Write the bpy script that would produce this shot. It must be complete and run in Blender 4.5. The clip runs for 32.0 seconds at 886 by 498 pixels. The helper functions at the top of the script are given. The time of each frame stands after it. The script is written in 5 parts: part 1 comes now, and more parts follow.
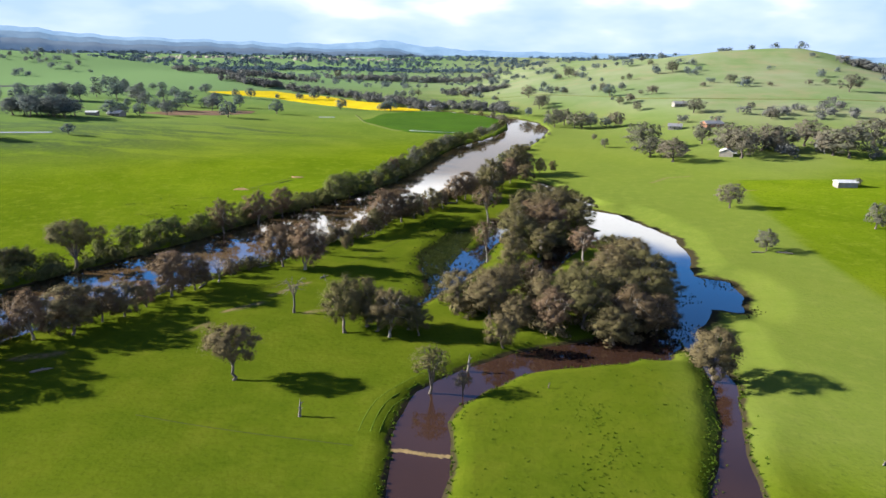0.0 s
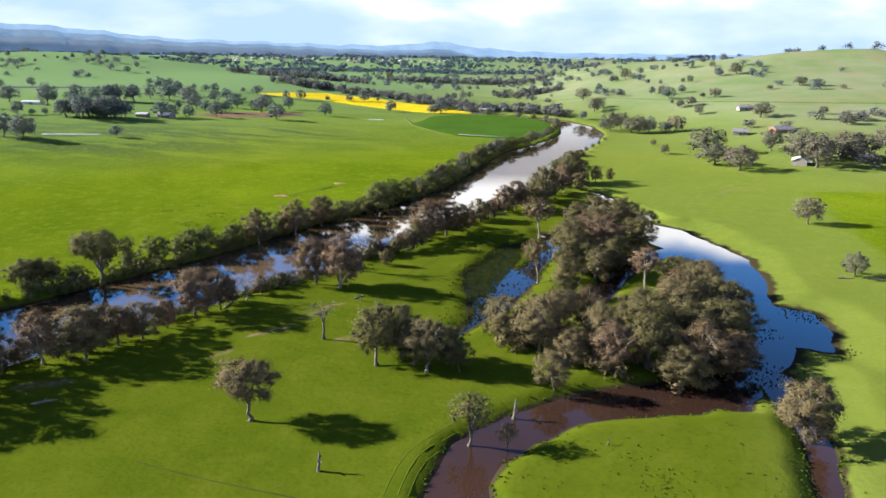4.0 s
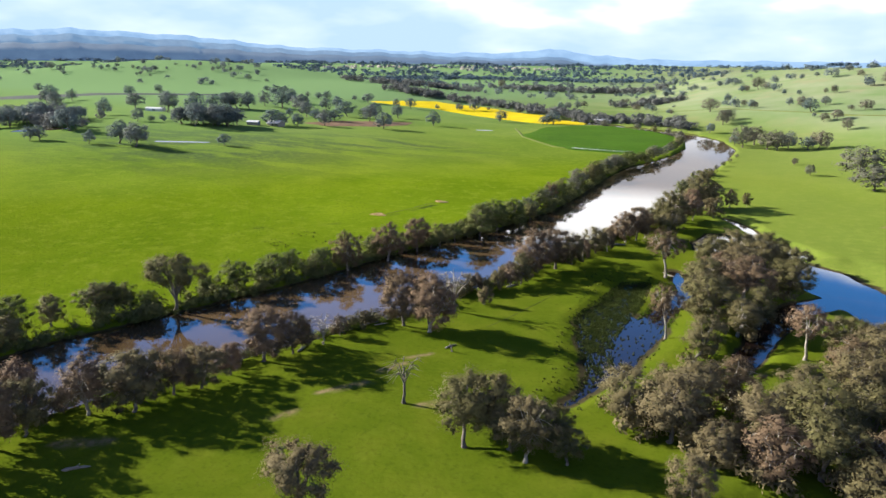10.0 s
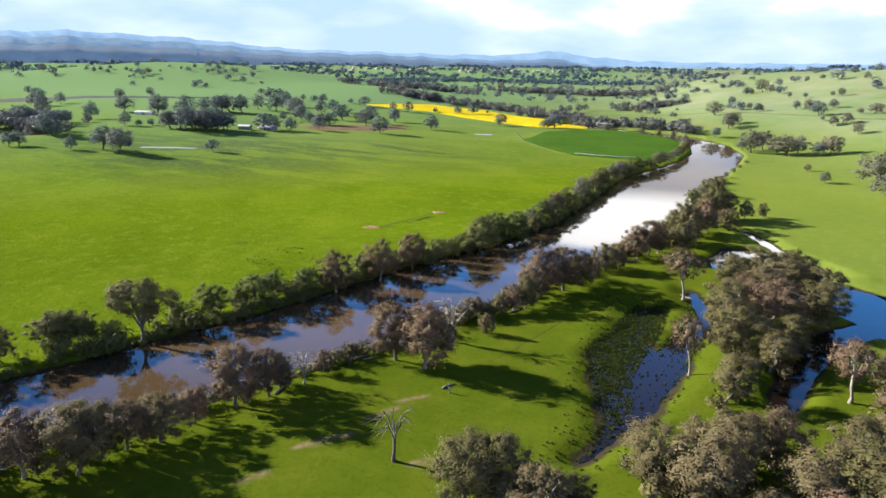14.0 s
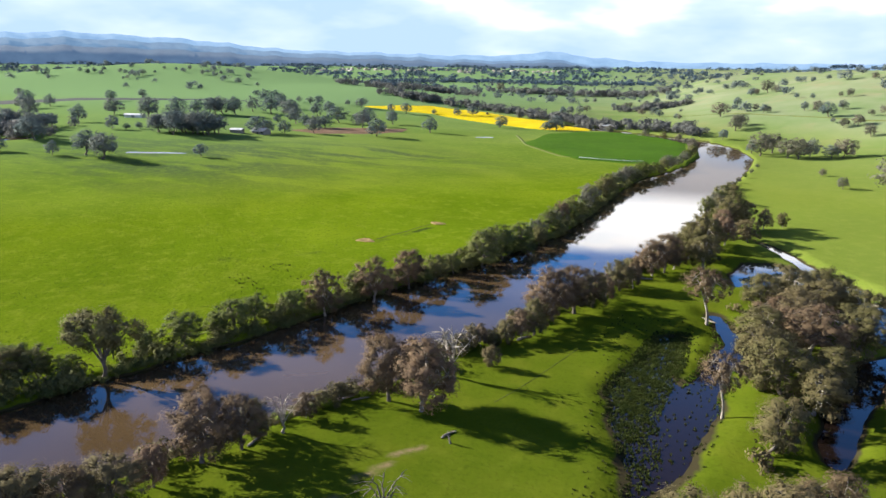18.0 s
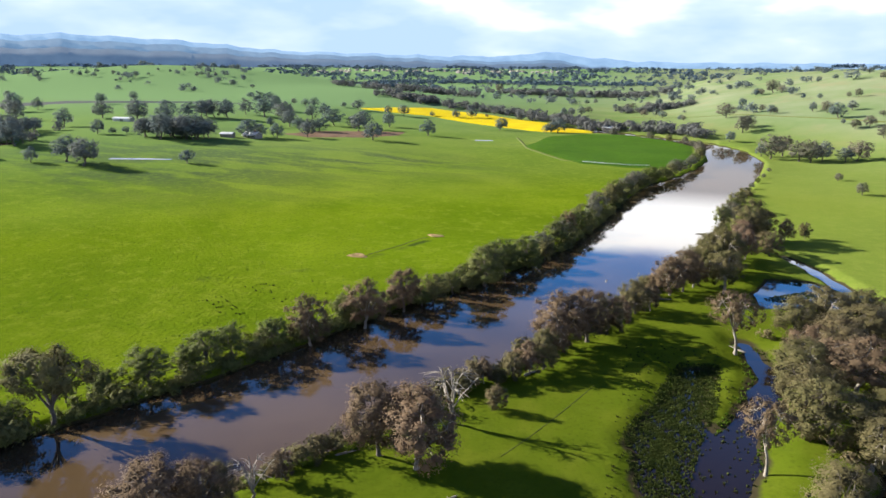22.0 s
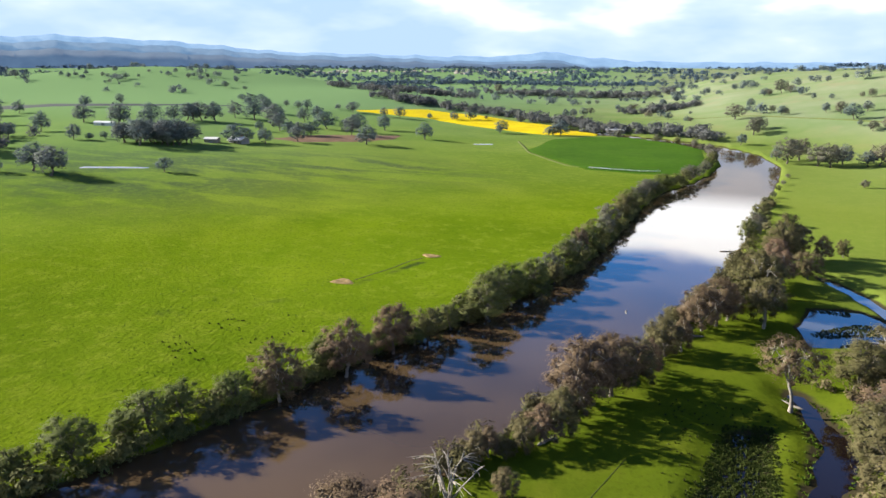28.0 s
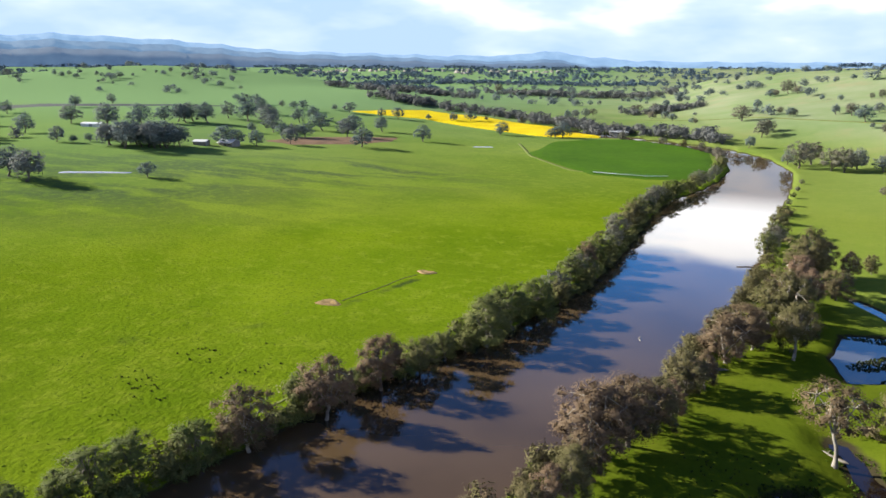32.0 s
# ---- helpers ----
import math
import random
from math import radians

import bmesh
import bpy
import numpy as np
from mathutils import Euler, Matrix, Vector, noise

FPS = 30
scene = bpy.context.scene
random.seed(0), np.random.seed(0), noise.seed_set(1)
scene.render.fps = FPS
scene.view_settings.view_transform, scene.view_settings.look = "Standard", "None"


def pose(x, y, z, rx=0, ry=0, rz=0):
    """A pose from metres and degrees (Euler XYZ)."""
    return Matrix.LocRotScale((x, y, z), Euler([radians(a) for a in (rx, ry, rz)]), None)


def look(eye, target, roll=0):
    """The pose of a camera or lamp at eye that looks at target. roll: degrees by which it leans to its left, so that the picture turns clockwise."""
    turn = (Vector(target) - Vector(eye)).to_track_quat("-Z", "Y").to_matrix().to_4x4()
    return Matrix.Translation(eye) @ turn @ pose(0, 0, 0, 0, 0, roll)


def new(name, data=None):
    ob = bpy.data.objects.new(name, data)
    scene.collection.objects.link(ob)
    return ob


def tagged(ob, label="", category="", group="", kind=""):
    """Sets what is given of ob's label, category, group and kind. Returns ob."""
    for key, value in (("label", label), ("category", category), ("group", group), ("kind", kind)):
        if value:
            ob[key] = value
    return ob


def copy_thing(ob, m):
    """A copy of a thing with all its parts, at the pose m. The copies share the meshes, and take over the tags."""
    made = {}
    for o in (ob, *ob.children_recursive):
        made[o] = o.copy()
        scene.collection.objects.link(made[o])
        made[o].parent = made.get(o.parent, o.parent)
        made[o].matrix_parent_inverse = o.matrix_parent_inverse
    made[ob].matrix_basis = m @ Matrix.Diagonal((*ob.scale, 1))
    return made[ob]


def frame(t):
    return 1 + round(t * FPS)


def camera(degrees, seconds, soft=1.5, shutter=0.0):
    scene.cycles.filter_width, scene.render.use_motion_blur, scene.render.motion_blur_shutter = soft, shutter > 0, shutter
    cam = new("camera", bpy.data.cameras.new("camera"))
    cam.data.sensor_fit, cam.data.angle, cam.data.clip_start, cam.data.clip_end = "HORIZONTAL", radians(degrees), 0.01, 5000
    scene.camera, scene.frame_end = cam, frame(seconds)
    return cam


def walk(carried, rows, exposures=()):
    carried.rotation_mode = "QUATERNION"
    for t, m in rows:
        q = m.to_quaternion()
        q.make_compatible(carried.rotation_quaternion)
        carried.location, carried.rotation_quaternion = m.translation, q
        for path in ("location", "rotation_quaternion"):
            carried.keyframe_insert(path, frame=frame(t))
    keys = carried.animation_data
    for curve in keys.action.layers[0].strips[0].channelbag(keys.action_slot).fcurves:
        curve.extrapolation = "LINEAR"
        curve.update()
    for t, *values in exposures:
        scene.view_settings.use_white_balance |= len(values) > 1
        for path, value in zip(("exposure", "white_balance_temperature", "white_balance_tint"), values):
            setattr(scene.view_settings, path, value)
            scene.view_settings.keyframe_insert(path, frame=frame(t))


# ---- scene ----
cam = camera(65.7, 32.0)
PATH = [
    (0, (3.703, -12.337, 66.512), (3.558, -10.421, 65.959), 0.9),
    (0.5, (3.599, -10.04, 66.507), (3.453, -8.123, 65.953), 0.9),
    (1, (3.515, -7.583, 66.521), (3.368, -5.667, 65.968), 0.9),
    (1.5, (3.431, -5.142, 66.523), (3.282, -3.226, 65.969), 0.9),
    (2, (3.283, -2.643, 66.52), (3.135, -0.727, 65.967), 0.9),
    (2.5, (3.201, -0.142, 66.465), (3.052, 1.775, 65.913), 0.9),
    (4.5, (2.558, 9.487, 66.377), (2.183, 11.373, 65.826), 0.8),
    (5, (1.953, 12.499, 66.263), (1.48, 14.363, 65.713), 0.8),
    (5.5, (1.576, 15.277, 66.059), (1.024, 17.12, 65.511), 0.7),
    (6, (1.369, 17.502, 66.216), (0.807, 19.342, 65.67), 0.7),
    (6.5, (1.021, 19.808, 66.319), (0.46, 21.649, 65.774), 0.6),
    (7, (0.642, 22.232, 66.454), (0.081, 24.074, 65.91), 0.6),
    (7.5, (0.417, 24.359, 66.743), (-0.143, 26.201, 66.2), 0.6),
    (8, (-0.191, 26.771, 66.695), (-0.751, 28.613, 66.154), 0.6),
    (8.5, (-0.746, 29.108, 66.703), (-1.337, 30.941, 66.163), 0.6),
    (9, (-1.282, 31.499, 66.676), (-1.872, 33.333, 66.138), 0.6),
    (9.5, (-1.929, 33.896, 66.735), (-2.518, 35.73, 66.198), 0.7),
    (10, (-2.628, 36.388, 66.707), (-3.216, 38.222, 66.172), 0.7),
    (11, (-4.021, 41.04, 66.794), (-4.608, 42.876, 66.26), 0.7),
    (12, (-5.484, 45.85, 66.703), (-6.071, 47.687, 66.171), 0.7),
    (13, (-6.8, 50.361, 66.899), (-7.386, 52.197, 66.368), 0.7),
    (14, (-8.28, 55.181, 66.804), (-8.865, 57.019, 66.274), 0.7),
    (14.5, (-9.089, 57.549, 66.786), (-9.674, 59.386, 66.255), 0.7),
    (16.5, (-12.024, 66.95, 66.715), (-12.607, 68.788, 66.185), 0.6),
    (17, (-12.527, 69.013, 66.843), (-13.11, 70.852, 66.314), 0.6),
    (18, (-14.107, 73.447, 66.863), (-14.69, 75.285, 66.335), 0.6),
    (19, (-15.565, 78.084, 66.843), (-16.147, 79.924, 66.316), 0.5),
    (20, (-17.022, 82.845, 66.788), (-17.604, 84.684, 66.261), 0.5),
    (21, (-18.392, 87.346, 67.006), (-18.973, 89.186, 66.48), 0.4),
    (22, (-19.835, 92.229, 66.848), (-20.416, 94.069, 66.322), 0.4),
    (23, (-21.337, 96.953, 67.054), (-21.916, 98.794, 66.529), 0.3),
    (24, (-22.749, 101.595, 66.995), (-23.327, 103.436, 66.47), 0.3),
    (25, (-24.391, 106.877, 66.796), (-24.968, 108.719, 66.271), 0.3),
    (25.5, (-25.147, 108.755, 67.078), (-25.724, 110.596, 66.553), 0.3),
    (27.5, (-27.483, 117.658, 66.784), (-28.06, 119.499, 66.259), 0.2),
    (28, (-27.839, 120.036, 66.665), (-28.417, 121.877, 66.14), 0.2),
    (29, (-29.158, 123.945, 66.938), (-29.735, 125.787, 66.412), 0.2),
    (30, (-30.035, 128.868, 66.585), (-30.613, 130.71, 66.06), 0.2),
    (31, (-31.028, 133.361, 66.654), (-31.606, 135.202, 66.128), 0.2),
    (32, (-32.212, 138.22, 67.071), (-32.79, 140.061, 66.544), 0.3),
]
walk(cam, [(t, look(eye, target, roll)) for t, eye, target, roll in PATH], [(0, 2.05), (2.5, 2.06), (5, 2.12), (12, 2.12), (22, 2.06), (32, 2.04)])

# ---- light and sky ----
SUN_ELEVATION = radians(23.5)
SUN_TRAVEL = Vector((1.0, -0.05, -math.tan(SUN_ELEVATION))).normalized()

world = bpy.data.worlds.new("world")
scene.world = world
world.use_nodes = True


def build_sky():
    nt = world.node_tree
    nt.nodes.clear()
    n, link = nt.nodes.new, nt.links.new
    out = n("ShaderNodeOutputWorld")
    bg = n("ShaderNodeBackground")
    sky = n("ShaderNodeTexSky")
    sky.sky_type, sky.sun_disc = "NISHITA", False
    sky.sun_elevation, sky.sun_rotation = SUN_ELEVATION, radians(-93)
    sky.altitude, sky.dust_density, sky.air_density, sky.ozone_density = 300, 0.2, 0.8, 2.0
    dim = n("ShaderNodeMixRGB")
    dim.blend_type, dim.inputs[0].default_value = "MULTIPLY", 1.0
    link(sky.outputs[0], dim.inputs[1])
    co = n("ShaderNodeTexCoord")
    sep = n("ShaderNodeSeparateXYZ")
    link(co.outputs["Generated"], sep.inputs[0])
    deep = n("ShaderNodeValToRGB")
    deep.color_ramp.elements[0].position, deep.color_ramp.elements[0].color = 0.30, (*SKY_LOW, 1)
    deep.color_ramp.elements[1].position, deep.color_ramp.elements[1].color = 0.56, (*SKY_HIGH, 1)
    link(sep.outputs["Z"], deep.inputs[0])
    link(deep.outputs[0], dim.inputs[2])
    stretch = n("ShaderNodeMapping")
    stretch.inputs["Scale"].default_value = (1.0, 1.0, 3.0)
    stretch.inputs["Location"].default_value = (0.7, 0.2, 0.1)
    link(co.outputs["Generated"], stretch.inputs[0])

    def noise_tex(scale, detail, rough):
        t = n("ShaderNodeTexNoise")
        t.inputs["Scale"].default_value, t.inputs["Detail"].default_value = scale, detail
        t.inputs["Roughness"].default_value = rough
        link(stretch.outputs[0], t.inputs["Vector"])
        return t

    big, fine = noise_tex(3.0, 5, 0.5), noise_tex(5.0, 4, 0.5)
    # cloud bank that fills the low sky and breaks up higher
    wob = n("ShaderNodeMath")
    wob.operation = "MULTIPLY_ADD"
    wob.inputs[1].default_value, wob.inputs[2].default_value = -0.12, 0.060
    link(big.outputs["Fac"], wob.inputs[0])
    height = n("ShaderNodeMath")
    height.operation = "ADD"
    link(sep.outputs["Z"], height.inputs[0])
    link(wob.outputs[0], height.inputs[1])
    cover = n("ShaderNodeValToRGB")
    cover.color_ramp.elements[0].position, cover.color_ramp.elements[0].color = 0.258, (1, 1, 1, 1)
    cover.color_ramp.elements[1].position, cover.color_ramp.elements[1].color = 0.276, (0.02, 0.03, 0.03, 1)
    link(height.outputs[0], cover.inputs[0])
    tone = n("ShaderNodeValToRGB")
    el = tone.color_ramp.elements
    el[0].position, el[0].color = 0.45, (0.50, 0.68, 1.0, 1)
    el[1].position, el[1].color = 0.72, (1.03, 1.04, 1.06, 1)
    mid = el.new(0.61)
    mid.color = (0.68, 0.82, 1.02, 1)
    lift = n("ShaderNodeMath")
    lift.operation = "MULTIPLY_ADD"
    lift.inputs[1].default_value = 1.6
    link(sep.outputs["Z"], lift.inputs[0])
    east = n("ShaderNodeMath")
    east.operation = "MULTIPLY_ADD"
    east.inputs[1].default_value = 0.11
    link(sep.outputs["X"], east.inputs[0])
    link(fine.outputs["Fac"], east.inputs[2])
    link(east.outputs[0], lift.inputs[2])
    link(lift.outputs[0], tone.inputs[0])
    mix = n("ShaderNodeMixRGB")
    link(cover.outputs[0], mix.inputs[0])
    link(dim.outputs[0], mix.inputs[1])
    # sunlit tops: the bank is brightest some way above the horizon
    tops = n("ShaderNodeValToRGB")
    te = tops.color_ramp.elements
    te[0].position, te[0].color = 0.168, (0.185, 0.188, 0.205, 1)
    te[1].position, te[1].color = 0.196, (0.76, 0.76, 0.76, 1)
    hollow = te.new(0.105)
    hollow.color = (0.276, 0.282, 0.298, 1)
    grey = te.new(0.130)
    grey.color = (0.185, 0.188, 0.205, 1)
    link(sep.outputs["Z"], tops.inputs[0])
    bright = n("ShaderNodeMixRGB")
    bright.blend_type, bright.inputs[0].default_value = "MULTIPLY", 1.0
    link(tone.outputs[0], bright.inputs[1])
    link(tops.outputs[0], bright.inputs[2])
    link(bright.outputs[0], mix.inputs[2])
    link(mix.outputs[0], bg.inputs["Color"])
    bg.inputs["Strength"].default_value = 1.0
    link(bg.outputs[0], out.inputs["Surface"])


SKY_LOW, SKY_HIGH = (0.0145, 0.066, 0.112), (0.0038, 0.0160, 0.0385)
build_sky()
sun_data = bpy.data.lights.new("sun", "SUN")
sun_data.energy, sun_data.angle, sun_data.color = 5.0, radians(0.55), (1.0, 0.93, 0.80)
sun = new("sun", sun_data)
sun.matrix_world = look((-300, 0, 140), Vector((-300, 0, 140)) + SUN_TRAVEL)


# ---- materials ----
def material(name, rough=0.9):
    m = bpy.data.materials.new(name)
    m.use_nodes = True
    b = m.node_tree.nodes["Principled BSDF"]
    b.inputs["Roughness"].default_value = rough
    b.inputs["Specular IOR Level"].default_value = 0.15
    return m, m.node_tree, b


def noise_node(nt, scale, detail=4, rough=0.55, vector=None):
    t = nt.nodes.new("ShaderNodeTexNoise")
    t.inputs["Scale"].default_value, t.inputs["Detail"].default_value = scale, detail
    t.inputs["Roughness"].default_value = rough
    if vector is not None:
        nt.links.new(vector, t.inputs["Vector"])
    return t.outputs["Fac"]


def ramp(nt, fac, stops):
    r = nt.nodes.new("ShaderNodeValToRGB")
    e = r.color_ramp.elements
    e[0].position, e[0].color = stops[0][0], (*stops[0][1], 1)
    e[1].position, e[1].color = stops[-1][0], (*stops[-1][1], 1)
    for p, c in stops[1:-1]:
        e.new(p).color = (*c, 1)
    nt.links.new(fac, r.inputs[0])
    return r.outputs[0]


def mixed(nt, fac, a, b, mode="MIX"):
    m = nt.nodes.new("ShaderNodeMixRGB")
    m.blend_type = mode
    for k, v in enumerate((fac, a, b)):
        if isinstance(v, (int, float)):
            m.inputs[k].default_value = v
        elif isinstance(v, tuple):
            m.inputs[k].default_value = (*v, 1)
        else:
            nt.links.new(v, m.inputs[k])
    return m.outputs[0]


def bumped(nt, b, fac, strength, distance):
    u = nt.nodes.new("ShaderNodeBump")
    u.inputs["Strength"].default_value, u.inputs["Distance"].default_value = strength, distance
    nt.links.new(fac, u.inputs["Height"])
    nt.links.new(u.outputs[0], b.inputs["Normal"])


def coords(nt):
    return nt.nodes.new("ShaderNodeTexCoord").outputs["Object"]


def grass_material():
    m, nt, b = material("pasture_grass", 0.95)
    co = coords(nt)
    wide, mid, small, tiny = (noise_node(nt, s, d, 0.6, co) for s, d in ((0.006, 4), (0.035, 5), (0.22, 5), (1.1, 5)))
    col = ramp(nt, wide, [(0.36, (0.064, 0.101, 0.0042)), (0.5, (0.086, 0.126, 0.0055)), (0.64, (0.115, 0.149, 0.0095))])
    col = mixed(nt, ramp(nt, mid, [(0.44, (0, 0, 0)), (0.66, (0.45, 0.45, 0.45))]), col, (0.046, 0.086, 0.00243))
    col = mixed(nt, ramp(nt, small, [(0.50, (0, 0, 0)), (0.66, (0.8, 0.8, 0.8))]), col, (0.104, 0.1393, 0.01053))
    col = mixed(nt, ramp(nt, tiny, [(0.32, (0.7, 0.7, 0.7)), (0.48, (0, 0, 0))]), col, (0.034, 0.060, 0.004))
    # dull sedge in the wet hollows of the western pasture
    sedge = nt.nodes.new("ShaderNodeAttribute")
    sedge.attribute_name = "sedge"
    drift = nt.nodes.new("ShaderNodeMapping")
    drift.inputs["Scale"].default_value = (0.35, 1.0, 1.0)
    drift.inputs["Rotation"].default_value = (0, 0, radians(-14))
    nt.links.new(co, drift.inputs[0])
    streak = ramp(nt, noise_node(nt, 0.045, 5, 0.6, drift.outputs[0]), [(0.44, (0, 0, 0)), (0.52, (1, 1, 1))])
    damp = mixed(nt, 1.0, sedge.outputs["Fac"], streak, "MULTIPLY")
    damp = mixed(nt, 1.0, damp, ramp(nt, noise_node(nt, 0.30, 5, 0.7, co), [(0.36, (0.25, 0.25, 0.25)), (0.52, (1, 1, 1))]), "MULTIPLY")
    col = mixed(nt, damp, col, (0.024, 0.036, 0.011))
    # black wet ground under the rushes
    bog = nt.nodes.new("ShaderNodeAttribute")
    bog.attribute_name = "bog"
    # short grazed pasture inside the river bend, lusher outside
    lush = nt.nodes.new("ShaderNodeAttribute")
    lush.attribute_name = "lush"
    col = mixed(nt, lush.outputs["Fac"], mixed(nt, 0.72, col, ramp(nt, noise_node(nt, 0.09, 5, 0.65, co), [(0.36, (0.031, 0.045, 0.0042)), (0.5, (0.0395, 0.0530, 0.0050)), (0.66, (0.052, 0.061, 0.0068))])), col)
    pale = nt.nodes.new("ShaderNodeAttribute")
    pale.attribute_name = "pale"
    col = mixed(nt, pale.outputs["Fac"], col, mixed(nt, small, (0.090, 0.128, 0.024), (0.130, 0.150, 0.042)))
    bare = nt.nodes.new("ShaderNodeAttribute")
    bare.attribute_name = "bare"
    edge = mixed(nt, 1.0, bare.outputs["Fac"], ramp(nt, noise_node(nt, 0.45, 5, 0.7, co), [(0.36, (0.15, 0.15, 0.15)), (0.56, (1, 1, 1))]), "MULTIPLY")
    col = mixed(nt, edge, col, mixed(nt, tiny, (0.090, 0.066, 0.034), (0.190, 0.145, 0.085)))
    col = mixed(nt, mixed(nt, 1.0, bog.outputs["Fac"], ramp(nt, noise_node(nt, 0.30, 4, 0.6, co), [(0.34, (0.35, 0.35, 0.35)), (0.5, (1, 1, 1))]), "MULTIPLY"), col, (0.022, 0.030, 0.010))
    # paler, drier pasture on the rises; its paling northward is haze put into colour
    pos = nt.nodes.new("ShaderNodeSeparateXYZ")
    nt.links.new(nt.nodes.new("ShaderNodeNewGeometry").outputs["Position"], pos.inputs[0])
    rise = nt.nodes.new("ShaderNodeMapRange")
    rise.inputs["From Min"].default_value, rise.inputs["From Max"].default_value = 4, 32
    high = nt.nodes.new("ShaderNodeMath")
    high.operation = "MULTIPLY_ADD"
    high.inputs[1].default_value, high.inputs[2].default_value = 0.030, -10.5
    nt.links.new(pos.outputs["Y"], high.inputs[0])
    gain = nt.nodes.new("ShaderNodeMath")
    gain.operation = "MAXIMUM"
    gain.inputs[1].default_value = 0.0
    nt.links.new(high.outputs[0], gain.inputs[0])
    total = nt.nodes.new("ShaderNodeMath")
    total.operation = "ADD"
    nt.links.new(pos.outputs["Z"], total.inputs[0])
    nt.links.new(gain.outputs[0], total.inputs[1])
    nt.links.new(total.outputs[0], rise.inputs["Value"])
    dry_haze = mixed(nt, ramp(nt, noise_node(nt, 0.012, 5, 0.6, co), [(0.35, (0, 0, 0)), (0.65, (1, 1, 1))]), (0.096, 0.140, 0.056), (0.148, 0.168, 0.100))
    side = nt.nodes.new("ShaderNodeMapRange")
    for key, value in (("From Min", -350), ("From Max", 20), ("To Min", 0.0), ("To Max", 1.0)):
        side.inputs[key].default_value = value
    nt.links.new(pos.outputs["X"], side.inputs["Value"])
    # haze tint of bluish green on the western rises, tan patches on the eastern ones
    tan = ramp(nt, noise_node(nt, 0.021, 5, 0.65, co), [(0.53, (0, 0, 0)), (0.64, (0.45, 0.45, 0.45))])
    dry_haze = mixed(nt, tan, dry_haze, (0.170, 0.150, 0.092))
    dry_haze = mixed(nt, side.outputs[0], (0.098, 0.160, 0.070), dry_haze)
    col = mixed(nt, rise.outputs[0], col, dry_haze)
    # bare mud along the water line
    wet = nt.nodes.new("ShaderNodeMath")
    wet.operation = "MULTIPLY_ADD"
    wet.inputs[1].default_value = 0.9
    nt.links.new(small, wet.inputs[0])
    nt.links.new(pos.outputs["Z"], wet.inputs[2])
    shift = nt.nodes.new("ShaderNodeMath")
    shift.operation = "ADD"
    shift.inputs[1].default_value = 0.3
    nt.links.new(wet.outputs[0], shift.inputs[0])
    mud = ramp(nt, shift.outputs[0], [(0.0, (1, 1, 1)), (0.24, (0, 0, 0))])
    col = mixed(nt, mud, col, (0.030, 0.026, 0.014))
    nt.links.new(col, b.inputs["Base Color"])
    b.inputs["Specular IOR Level"].default_value = 0.0
    # tussocky growth outside the grazed bend
    rough = mixed(nt, 0.3, noise_node(nt, 0.75, 2, 0.5, co), noise_node(nt, 1.7, 3, 0.6, co))
    bump = nt.nodes.new("ShaderNodeBump")
    bump.inputs["Distance"].default_value = 1.3
    keen = nt.nodes.new("ShaderNodeMath")
    keen.operation = "MULTIPLY_ADD"
    keen.inputs[1].default_value, keen.inputs[2].default_value = 0.25, 0.13
    tussock = nt.nodes.new("ShaderNodeAttribute")
    tussock.attribute_name = "tussock"
    nt.links.new(tussock.outputs["Fac"], keen.inputs[0])
    nt.links.new(keen.outputs[0], bump.inputs["Strength"])
    nt.links.new(rough, bump.inputs["Height"])
    nt.links.new(bump.outputs[0], b.inputs["Normal"])
    return m


def plain_material(name, dark, light, scale=0.6, rough=0.9, bump=0.3, depth=0.05, metal=0.0, spec=0.15):
    m, nt, b = material(name, rough)
    co = coords(nt)
    coarse, fine = noise_node(nt, scale, 5, 0.6, co), noise_node(nt, scale * 9, 4, 0.6, co)
    col = ramp(nt, coarse, [(0.32, dark), (0.68, light)])
    col = mixed(nt, ramp(nt, fine, [(0.35, (0.3, 0.3, 0.3)), (0.6, (0, 0, 0))]), col, tuple(0.55 * v for v in dark))
    nt.links.new(col, b.inputs["Base Color"])
    b.inputs["Metallic"].default_value, b.inputs["Specular IOR Level"].default_value = metal, spec
    bumped(nt, b, fine, bump, depth)
    return m


def leaf_material(name, dark, light, warm, translucent=0.14):
    m, nt, b = material(name, 0.6)
    b.inputs["Specular IOR Level"].default_value = 0.02
    spray = nt.nodes.new("ShaderNodeNewGeometry").outputs["Random Per Island"]
    tree = nt.nodes.new("ShaderNodeObjectInfo").outputs["Random"]
    clump = noise_node(nt, 0.42, 3, 0.6, coords(nt))
    col = mixed(nt, mixed(nt, 0.65, spray, ramp(nt, clump, [(0.36, (0, 0, 0)), (0.64, (1, 1, 1))])), dark, light)
    col = mixed(nt, ramp(nt, tree, [(0.35, (0, 0, 0)), (1.0, (0.8, 0.8, 0.8))]), col, warm)
    nt.links.new(col, b.inputs["Base Color"])
    thin = nt.nodes.new("ShaderNodeBsdfTranslucent")
    nt.links.new(col, thin.inputs["Color"])
    both = nt.nodes.new("ShaderNodeMixShader")
    both.inputs[0].default_value = translucent
    nt.links.new(b.outputs[0], both.inputs[1])
    nt.links.new(thin.outputs[0], both.inputs[2])
    nt.links.new(both.outputs[0], nt.nodes["Material Output"].inputs["Surface"])
    return m


